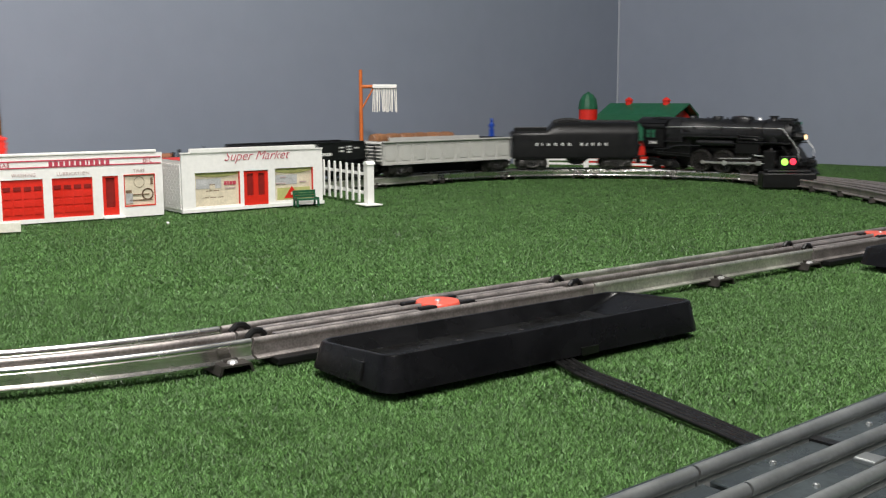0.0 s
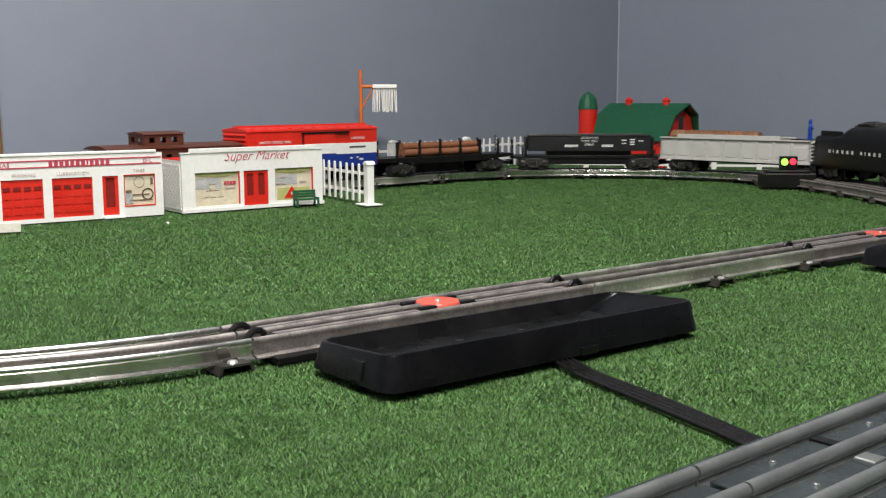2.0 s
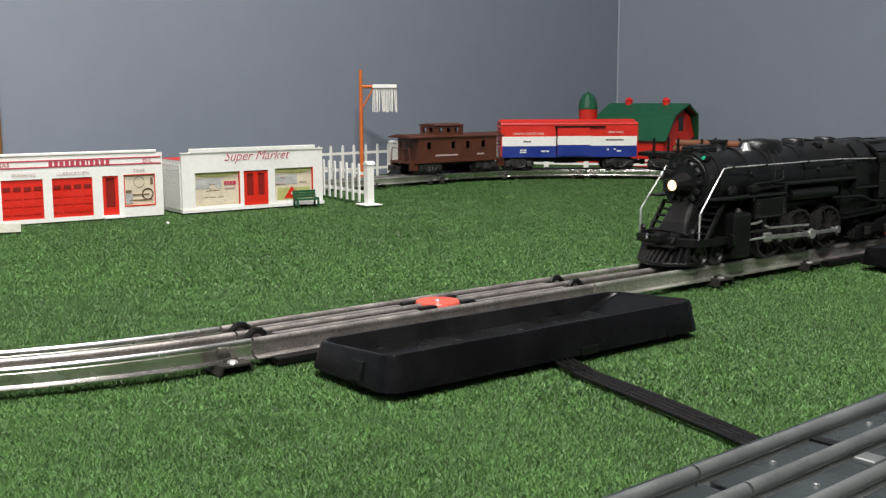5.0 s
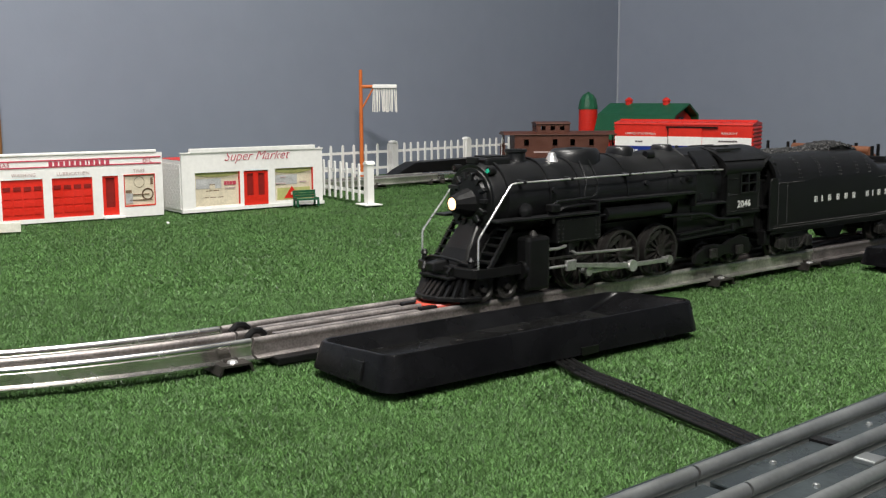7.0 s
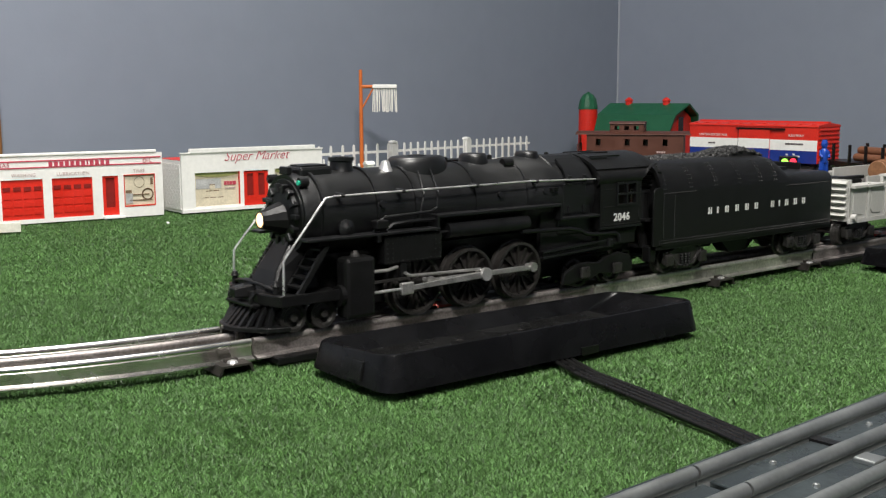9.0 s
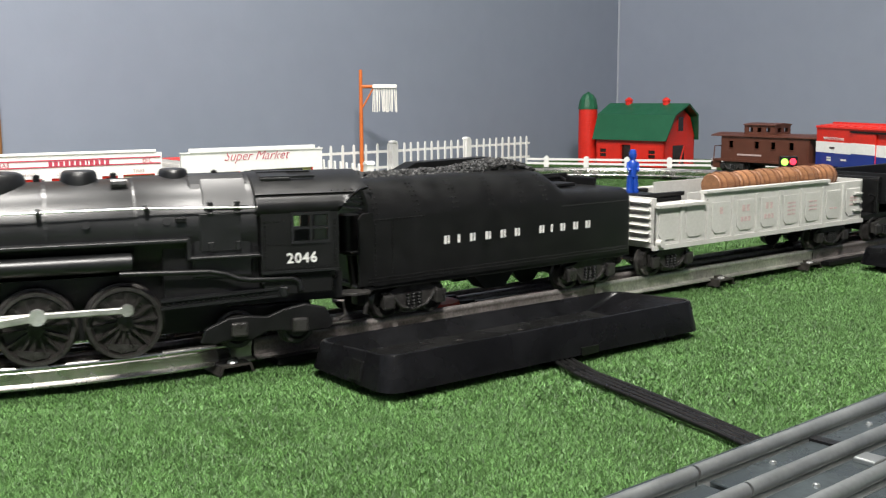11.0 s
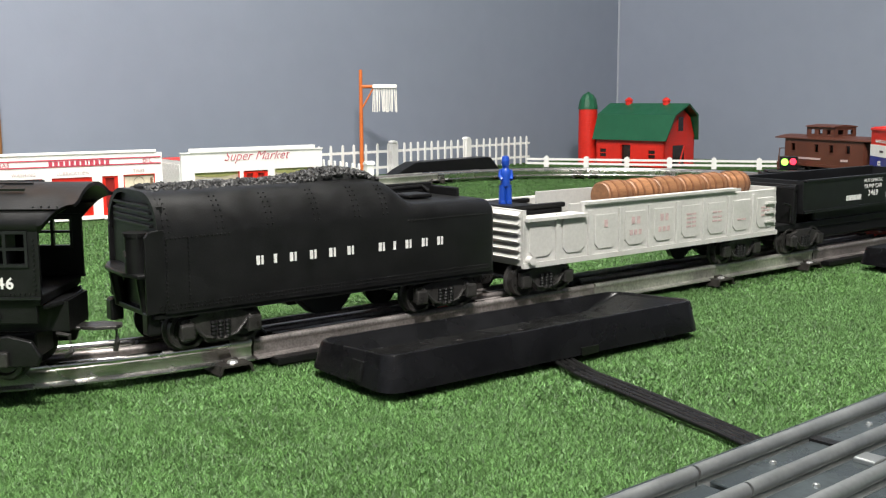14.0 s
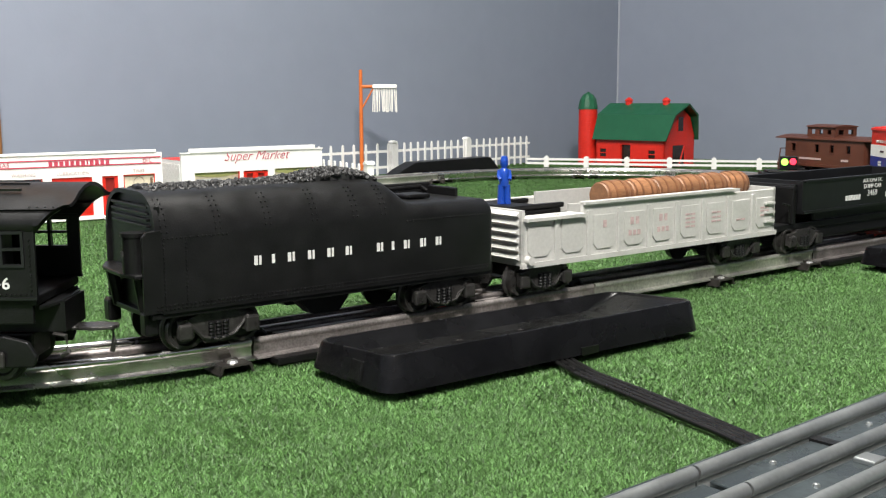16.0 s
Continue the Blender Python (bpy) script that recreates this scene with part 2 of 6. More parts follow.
def head(t):
    ts, qs = [a for a, _ in HEAD], [b for _, b in HEAD]
    i = min(max(sum(1 for a in ts if a <= t) - 1, 0), len(ts) - 2)

    def slope(j):
        if j in (0, len(ts) - 1):
            k = 0 if j == 0 else j - 1
            return (qs[k + 1] - qs[k]) / (ts[k + 1] - ts[k])
        a = (qs[j] - qs[j - 1]) / (ts[j] - ts[j - 1])
        b = (qs[j + 1] - qs[j]) / (ts[j + 1] - ts[j])
        return 0.0 if a * b <= 0 else 2 * a * b / (a + b)
    h = ts[i + 1] - ts[i]
    u = min(max((t - ts[i]) / h, 0), 1)
    return ((1 + 2 * u) * (1 - u) ** 2 * qs[i] + u * (1 - u) ** 2 * h * slope(i)
            + u * u * (3 - 2 * u) * qs[i + 1] + u * u * (u - 1) * h * slope(i + 1))


def car_pose(t, front, rear):
    """The pose of a vehicle that rides on the line at two points, front and rear, behind the headlight; x is forward."""
    a, b = rail_at(head(t) + front)[0], rail_at(head(t) + rear)[0]
    f = a - b
    mid = (a + b) / 2
    return Matrix.Translation((mid.x, mid.y, 0)) @ Matrix.Rotation(math.atan2(f.y, f.x), 4, "Z")

# ---- the room: walls at an angle to the camera, corner ahead ----
ROOM = pose(0, 0, 0, 0, 0, 48)
U1, V1, U0, V0 = 1.85, 1.19, -1.9, -1.9
ZF, ZC = -0.76, 1.62


def build_room():
    tagged(link("wall_north", box(U0, U1 + 0.1, V1, V1 + 0.1, ZF, ZC), PAINT, m=ROOM), "smooth blue-grey painted plaster wall", "wall", kind="structure")
    tagged(link("wall_east", box(U1, U1 + 0.1, V0, V1 - 0.002, ZF, ZC), PAINT, m=ROOM), "smooth blue-grey painted plaster wall", "wall", kind="structure")
    tagged(link("wall_south", box(U0, U1 + 0.1, V0 - 0.1, V0, ZF, ZC), PAINT, m=ROOM), "plain blue-grey painted wall", "wall", kind="structure")
    tagged(link("wall_west", box(U0 - 0.1, U0, V0 - 0.1, V1 + 0.1, ZF, ZC), PAINT, m=ROOM), "plain blue-grey painted wall", "wall", kind="structure")
    tagged(link("ceiling", box(U0 - 0.1, U1 + 0.1, V0 - 0.1, V1 + 0.1, ZC, ZC + 0.05), CEIL, m=ROOM), "plain white ceiling", "ceiling", kind="structure")
    tagged(link("floor", box(U0 - 0.1, U1 + 0.1, V0 - 0.1, V1 + 0.1, ZF - 0.05, ZF), CARPET, m=ROOM), "plain brown carpet floor", "floor", kind="structure")
    # a pale bead of filler down the corner
    tagged(link("trim", box(U1 - 0.0025, U1 - 0.0005, V1 - 0.004, V1 - 0.0005, 0.0, ZC), CAULK, m=ROOM), "thin pale caulk line in the wall corner", "trim", kind="structure")
    # stained wood casing on the north wall
    tagged(link("door_casing", box(0.30, 0.561, V1 - 0.018, V1 - 0.001, ZF, ZC - 0.2), OAK, m=ROOM, bevel=0.003), "brown stained wood casing on the wall", "trim", kind="structure")
    for lx, ly, _ in LAMPS:
        lamp = thing("ceiling_lamp", "round white flush ceiling lamp, switched on", "lamp", pose(lx, ly, ZC), group="ceiling lamps")
        part("base", lathe([(-0.02, 0.17), (0, 0.17)], "z", n=32), CEIL, lamp)
        part("diffuser", lathe([(-0.055, 0.05), (-0.05, 0.12), (-0.035, 0.155), (-0.021, 0.16)], "z", n=32), LAMPC, lamp, "glowing opal diffuser", smooth=True)


def build_ground():
    bm = box(U0 + 0.7, U1 - 0.002, V0 + 1.3, V1 - 0.002, -0.034, -0.002)
    tagged(link("ground", bm, TURF, m=ROOM), "green artificial turf mat on the layout table", "turf", kind="structure")
    tb = thing("layout_table", "plain wooden train layout table under the turf", "table", ROOM)
    part("tabletop", box(U0 + 0.7, U1 - 0.003, V0 + 1.3, V1 - 0.003, -0.059, -0.035), OAK, tb)
    for x in (U0 + 0.76, U1 - 0.1):
        for y in (V0 + 1.36, V1 - 0.1):
            part("leg", box(x - 0.035, x + 0.035, y - 0.035, y + 0.035, ZF, -0.060), OAK, tb)


def build_turf():
    """Short pile: one blade is a bent strip of two triangles and a tip."""
    rng = np.random.default_rng(5)
    zones = ((0.22, 0.40, 520000), (0.40, 0.65, 480000), (0.65, 1.10, 260000), (1.10, 2.0, 160000))
    xs, ys, ln, wd = [], [], [], []
    for y0, y1, n in zones:
        y = np.sqrt(rng.uniform(y0 * y0, y1 * y1, n))
        x = rng.uniform(-0.47, 0.47, n) * y
        xs.append(x), ys.append(y)
        ln.append(rng.uniform(0.0008, 0.0022, n)), wd.append(np.full(n, 0.00027 + 0.00017 * y0))
    x, y, ln, wd = (np.concatenate(a) for a in (xs, ys, ln, wd))
    c, s = math.cos(radians(48)), math.sin(radians(48))
    keep = (-s * x + c * y < V1 - 0.01) & (c * x + s * y < U1 - 0.01)
    x, y, ln, wd = x[keep], y[keep], ln[keep], wd[keep]
    n = len(x)
    a = rng.uniform(0, math.tau, n)
    lean = rng.uniform(0.3, 1.5, n) * ln
    b = rng.uniform(0, math.tau, n)
    v = np.empty((n, 3, 3))
    v[:, 0] = np.stack((x - wd * np.cos(a), y - wd * np.sin(a), np.full(n, -0.002)), 1)
    v[:, 1] = np.stack((x + wd * np.cos(a), y + wd * np.sin(a), np.full(n, -0.002)), 1)
    v[:, 2] = np.stack((x + lean * np.cos(b), y + lean * np.sin(b), ln - 0.002), 1)
    me = bpy.data.meshes.new("turf_pile")
    me.vertices.add(3 * n)
    me.vertices.foreach_set("co", v.ravel())
    me.loops.add(3 * n)
    me.loops.foreach_set("vertex_index", np.arange(3 * n, dtype=np.int32))
    me.polygons.add(n)
    me.polygons.foreach_set("loop_start", np.arange(0, 3 * n, 3, dtype=np.int32))
    me.update(calc_edges=True)
    me.materials.append(BLADE)
    tagged(new("turf_pile", me), "short green plastic pile of the artificial turf", "turf", kind="stuff")


# ---- track ----


def rail_profile(h, head_r, foot, n=8):
    """Half-open tin rail: a round head, a thin web and a spread foot, as (side, z) points."""
    p = [(-foot, 0), (foot, 0), (foot, 0.0007), (0.0009, 0.0016), (0.0008, h - 2.0 * head_r)]
    for k in range(n + 1):
        a = -0.9 + k * (math.pi + 1.8) / n
        p.append((head_r * math.cos(a), h - head_r + head_r * math.sin(a)))
    return p + [(-0.0008, h - 2.0 * head_r), (-0.0009, 0.0016), (-foot, 0.0007)]


def sweep(profile, q0, q1, lat, z0, step=0.02, at=None):
    n = max(1, int(math.ceil((q1 - q0) / step)))
    secs = []
    for i in range(n + 1):
        c, a = (at or rail_at)(q0 + (q1 - q0) * i / n)
        secs.append([(c.x - math.sin(a) * (lat + u), c.y + math.cos(a) * (lat + u), z0 + w) for u, w in profile])
    return loft(secs)


PROF = rail_profile(0.0095, 0.0017, 0.0042)


def tie_mesh(w=0.054, l=0.017, h=0.0042):
    prof = [(-l / 2, 0), (-l / 2 + 0.0015, h), (l / 2 - 0.0015, h), (l / 2, 0), (l / 2 - 0.0012, 0), (l / 2 - 0.0024, h - 0.0009), (-l / 2 + 0.0024, h - 0.0009), (-l / 2 + 0.0012, 0)]
    bm = prism(prof, "y", -w / 2, w / 2)
    for s in (-1, 0, 1):
        for k in (-1, 1):
            box(-0.003, 0.003, s * 0.0160 + k * 0.0042 - 0.0010, s * 0.0160 + k * 0.0042 + 0.0010, h - 0.0002, h + 0.0016, bm)
    bmesh.ops.recalc_face_normals(bm, faces=bm.faces)
    me = bpy.data.meshes.new("tie")
    bm.to_mesh(me)
    bm.free()
    me.materials.append(TIE)
    return me


def build_track():
    tie = tie_mesh()
    bm = lathe([(0.0, 0.0026), (0.0009, 0.0022), (0.0013, 0.0006)], "z", n=8)
    clip = bpy.data.meshes.new("tie_clip")
    bm.to_mesh(clip)
    bm.free()
    clip.materials.append(CHROME)
    spans, q = [], Q0
    for name, length, dull in (("remote", 0.2223, 1), ("straight", 0.2223, 0), ("remote", 0.2223, 1)):
        spans.append((name, q, q + length))
        q += length
    arc = R0 * math.pi / 4
    q = Q0
    for i in range(4):
        spans.append(("curve", q - arc, q))
        q -= arc
    n = 4
    q = Q0 + 3 * 0.2223
    for i in range(n):
        spans.append(("switch", q + i * (Q_BACK - q) / n, q + (i + 1) * (Q_BACK - q) / n))
    n = 2
    for i in range(n):
        spans.append(("bright", Q_BACK + i * (Q_FAR - Q_BACK) / n, Q_BACK + (i + 1) * (Q_FAR - Q_BACK) / n))
    for i in range(3):
        spans.append(("straight", Q_FAR + i * 0.2223, Q_FAR + (i + 1) * 0.2223))
    for kind, a, b in spans:
        lab = {"remote": "dull grey three-rail remote track section on turf", "straight": "tarnished tinplate three-rail straight track section",
               "curve": "shiny tinplate three-rail curved track section", "bright": "bright tinplate three-rail curved track section",
               "switch": "tinplate track section beside the switch box"}[kind]
        sec = thing("track_section", lab, "railway track", group="loop of toy railway track")
        metal = {"remote": DULL, "straight": OLDR, "curve": RAIL, "bright": RAIL, "switch": DULL}[kind]
        for lat in (-0.0160, 0.0, 0.0160):
            part("rail", sweep(PROF, a + 0.0006, b - 0.0006, lat, ZR - 0.0095), DULL if lat == 0 and kind != "remote" else metal, sec, smooth=True)
            # steel pins that join the sections
        marks = (a + 0.012, (a + b) / 2, b - 0.012)
        for k in marks if kind != "remote" else ():
            c, h = rail_at(k)
            tm = Matrix.Translation((c.x, c.y, 0)) @ Matrix.Rotation(h, 4, "Z")
            share("tie", tie, sec, tm)
            for y in (-0.0222, 0.0222):
                share("tie_clip", clip, sec, tm @ pose(0, y, 0.0042))
        if kind == "remote":
            c, h = rail_at((a + b) / 2)
            m = Matrix.Translation((c.x, c.y, 0)) @ Matrix.Rotation(h, 4, "Z")
            ln, dx = (b - a) / 2, 0.0087
            part("base", box(-ln + 0.008, ln - 0.008, -0.026, 0.026, 0.0, 0.0034), MATT, sec, "black moulded base", m, bevel=0.0006)
            for s in (-1, 1):
                for x0, x1 in ((-ln + 0.016, -0.0195 + dx), (0.0195 + dx, ln - 0.016)):
                    part("control_rail", prism([(-0.0022, 0.0034), (0.0022, 0.0034), (0.0018, 0.0112), (-0.0018, 0.0112)], "x", x0, x1), DULL, sec, "", m @ pose(0, s * 0.0080, 0))
                for e in (-1, 1):
                    part("rail_end", box(dx + e * 0.0130 - 0.0052, dx + e * 0.0130 + 0.0052, s * 0.0080 - 0.0022, s * 0.0080 + 0.0022, 0.0034, 0.0124), MATT, sec, "black insulating end piece", m, bevel=0.0008)
                    part("roller_shoe", tube([(e * ln * 0.985, s * 0.008, 0.0108), (e * ln * 0.955, s * 0.008, 0.0135), (e * ln * 0.92, s * 0.008, 0.0132), (e * ln * 0.90, s * 0.008, 0.0110)], 0.0017), MATT, sec, "black insulating ramp", m)
            part("magnet_cap", lathe([(0.0034, 0.0115), (0.0116, 0.0121), (0.0125, 0.0115), (0.0126, 0.002)], "z", (dx, 0, 0), n=32), DISC, sec, "round faded red plastic magnet cover", m, smooth=True)
            part("rivet", lathe([(0.0124, 0.0017), (0.0132, 0.0014), (0.0135, 0.0006)], "z", (dx, 0, 0), n=12), CHROME, sec, "bright rivet head", m, smooth=True)


def siding_line(q):
    """The inner leg that leaves the back curve at the switch."""
    ctrl = [Vector(c) for c in ((0.365, 1.545), (0.425, 1.475), (0.467, 1.395), (0.490, 1.310), (0.504, 1.200), (0.508, 1.080), (0.500, 0.960))]
    u = max(0.0, min(q, 0.9999)) * (len(ctrl) - 3)
    i = int(u)
    f = u - i
    a, b, c, d = ctrl[i:i + 4]
    p = 0.5 * (2 * b + (c - a) * f + (2 * a - 5 * b + 4 * c - d) * f * f + (3 * b - a - 3 * c + d) * f ** 3)
    t = (c - a) + 2 * (2 * a - 5 * b + 4 * c - d) * f + 3 * (3 * b - a - 3 * c + d) * f * f
    return p, math.atan2(-t.y, -t.x)


def build_siding():
    sec = thing("track_section", "tarnished three-rail track curving away from the switch box", "railway track", group="loop of toy railway track")
    for lat in (-0.0160, 0.0, 0.0160):
        part("rail", sweep(PROF, 0.0, 1.0, lat, ZR - 0.0095, step=0.06, at=siding_line), DULL, sec, smooth=True)
    tie = tie_mesh()
    for k in range(6):
        c, h = siding_line(0.08 + 0.17 * k)
        share("tie", tie, sec, Matrix.Translation((c.x, c.y, 0)) @ Matrix.Rotation(h, 4, "Z"))


def unloading_bin(m):
    """A shallow tray with splayed sides; the rim on the track side (+y) is lower, the +x end has a ramp."""
    th = thing("unloading_bin", "open black plastic unloading bin beside the track", "bin", m, group="black bins along the track")
    L, Wd, H, FALL = 0.0975, 0.0315, 0.0186, 0.0040

    def ring(l, w, z, r, n=6, tilt=1.0):
        pts = []
        for cx, cy, a0 in ((l - r, w - r, 0), (-l + r, w - r, 90), (-l + r, -w + r, 180), (l - r, -w + r, 270)):
            for k in range(n):
                a = radians(a0 + 90 * k / (n - 1))
                x, y = cx + r * math.cos(a), cy + r * math.sin(a)
                pts.append((x, y, z - tilt * FALL * (y + Wd) / (2 * Wd)))
        return pts
    outer = [ring(L, Wd, 0.0032, 0.0085, tilt=0), ring(L - 0.0004, Wd - 0.0004, 0.0052, 0.0085, tilt=0.1), ring(L - 0.0024, Wd - 0.0024, H - 0.0012, 0.0080),
             ring(L - 0.0028, Wd - 0.0028, H - 0.0003, 0.0078), ring(L - 0.0034, Wd - 0.0034, H, 0.0074), ring(L - 0.0044, Wd - 0.0044, H - 0.0002, 0.0068),
             ring(L - 0.0050, Wd - 0.0050, H - 0.0012, 0.0064)]
    inner = [(x - 0.020 if x > 0 else x + 0.004, y * 0.86, 0.0078) for x, y, z in ring(L - 0.0064, Wd - 0.0060, 0.0078, 0.0050, tilt=0)]
    part("tray", loft(outer + [inner]), BINP, th, smooth=True)
    part("floor_plate", box(-L + 0.014, L - 0.030, -Wd + 0.0105, Wd - 0.0105, 0.0070, 0.0082), BINF, th, "scuffed black floor of the bin")
    rng = random.Random(9)
    for k in range(14):
        x, y, a = rng.uniform(-0.06, 0.06), rng.uniform(-0.015, 0.015), rng.uniform(-40, 40)
        part("scuff", box(-rng.uniform(0.0006, 0.0040), 0.0, 0, 0.00018, 0, 0.00012), DULL, th, "pale scratch", pose(x, y, 0.00822, 0, 0, a))
    # worn flap on the end wall, feet, and a black block as the cable notch's shade
    part("bracket", prism([(-L - 0.0010, 0.0050), (-L + 0.0010, 0.0050), (-L + 0.0030, 0.0132), (-L + 0.0010, 0.0132)], "y", -0.0125, -0.0040), BINF, th, "scuffed end tab", bevel=0.0004)
    for x in (-0.075, 0.0, 0.075):
        part("foot", box(x - 0.006, x + 0.006, -Wd + 0.006, Wd - 0.006, -0.001, 0.0036), BINP, th)
    part("notch_shade", box(0.0105, 0.0215, -Wd - 0.0004, -Wd + 0.004, 0.0030, 0.0066), CABLE, th, "black block for the shade in the cable notch")
    return th


def build_cable():
    th = thing("ribbon_cable", "flat black four-wire ribbon cable lying on the turf", "cable")
    line = [(0.0475, 0.486), (0.0550, 0.468), (0.0625, 0.448), (0.0735, 0.428), (0.089, 0.394), (0.1015, 0.368), (0.113, 0.345), (0.128, 0.318)]
    for k in range(4):
        pts = []
        for i, (x, y) in enumerate(line):
            a, b = Vector(line[max(i - 1, 0)]), Vector(line[min(i + 1, len(line) - 1)])
            d = (b - a).normalized()
            o = (k - 1.5) * 0.0029
            pts.append((x - d.y * o, y + d.x * o, 0.0014 + 0.0005 * math.sin(i * 1.7 + 0.2 * k)))
        part("wire", tube(pts, 0.00120, 10), CABLE, th, smooth=True)


NPHI, NDIST, NZ = radians(40.6045), 0.14605, 0.0238


def near_line(q):
    return Vector((math.cos(NPHI) * q - math.sin(NPHI) * NDIST, math.sin(NPHI) * q + math.cos(NPHI) * NDIST)), NPHI


def build_near_track():
    """The track that runs past the camera, raised on a dark roadbed."""
    prof = rail_profile(0.0072, 0.0020, 0.0034, 16)
    for a, b in ((-0.03, 0.226), (0.227, 0.481), (0.482, 0.736)):
        sec = thing("track_section", "zinc-grey three-rail track section on a dark roadbed", "railway track", group="foreground track sections")
        for lat in (-0.0160, 0.0, 0.0160):
            part("rail", sweep(prof, a, b, lat, NZ - 0.0072, at=near_line), BIGR, sec, smooth=True)
        c, h = near_line((a + b) / 2)
        m = Matrix.Translation((c.x, c.y, 0)) @ Matrix.Rotation(h, 4, "Z")
        ln = (b - a) / 2
        part("roadbed", prism([(-0.029, 0), (0.029, 0), (0.0255, NZ - 0.0073), (-0.0255, NZ - 0.0073)], "x", -ln, ln), MATT, sec, "dark roadbed", m)
        for y0, y1 in ((0.0048, 0.0122), (-0.0112, -0.0038), (-0.0270, -0.0200), (0.0200, 0.0235)):
            part("web_plate", box(-ln + 0.001, ln - 0.001, y0, y1, NZ - 0.0072, NZ - 0.0034), PLATE, sec, "flat grey-green zinc plate", m, bevel=0.0005)
        z = NZ - 0.0034
        for k in (-0.105, -0.052, 0.0, 0.046, 0.098):
            for y in (-0.0085, 0.0085):
                part("screw", lathe([(z, 0.0011), (z + 0.0007, 0.0009), (z + 0.0009, 0.0003)], "z", (k + y * 0.4, y, 0), n=8), BIGR, sec, "", m)
        for k in (-0.080, 0.012, 0.075):
            part("tie_clip", box(k - 0.0035, k + 0.0035, -0.0115, -0.0050, z - 0.0004, z + 0.0014), BIGR, sec, "pale tie clip", m, bevel=0.0005)
            part("tie_strap", box(k + 0.0035, k + 0.0075, 0.0022, 0.0125, z - 0.0004, z + 0.0008), MATT, sec, "", m)


# ---- buildings and scenery ----


def on_line(a, b):
    """Pose with x along a to b, from a, on the ground; y points away from the camera."""
    return Matrix.Translation((a[0], a[1], 0)) @ Matrix.Rotation(math.atan2(b[1] - a[1], b[0] - a[0]), 4, "Z")


def wall_with_holes(w, h, holes, y0, y1):
    """A wall in the x, z plane with rectangular openings through it."""
    bm = BM()
    xs = sorted({0, w, *[q for o in holes for q in (o[0], o[1])]})
    zs = sorted({0, h, *[q for o in holes for q in (o[2], o[3])]})
    for x0, x1 in zip(xs, xs[1:]):
        for z0, z1 in zip(zs, zs[1:]):
            if not any(o[0] <= (x0 + x1) / 2 <= o[1] and o[2] <= (z0 + z1) / 2 <= o[3] for o in holes):
                box(x0, x1, y0, y1, z0, z1, bm)
    bmesh.ops.remove_doubles(bm, verts=bm.verts, dist=1e-6)
    bm.verts.index_update()
    seen = {}
    for f in bm.faces:
        seen.setdefault(tuple(sorted(v.index for v in f.verts)), []).append(f)
    bmesh.ops.delete(bm, geom=[f for fs in seen.values() if len(fs) > 1 for f in fs], context="FACES_ONLY")
    return bm


def bricks(parent, x0, x1, z0, z1, y, m):
    """Shallow courses of moulded bricks on a wall face."""
    bm = box(-0.5, 0.5, -0.5, 0.5, -0.5, 0.5)
    me = bpy.data.meshes.new("brick")
    bm.to_mesh(me)
    bm.free()
    me.materials.append(WHITE)
    bw, bh = 0.0085, 0.0034
    r = 0
    z = z0
    while z + bh <= z1:
        x = x0 - (bw / 2 if r % 2 else 0)
        while x < x1:
            a, b = max(x, x0), min(x + bw - 0.0005, x1)
            if b - a > 0.001:
                share("brick", me, parent, m @ Matrix.Translation(((a + b) / 2, y, z + bh / 2)) @ Matrix.Diagonal((b - a, 0.0007, bh - 0.0005, 1)))
            x += bw
        z += bh
        r += 1


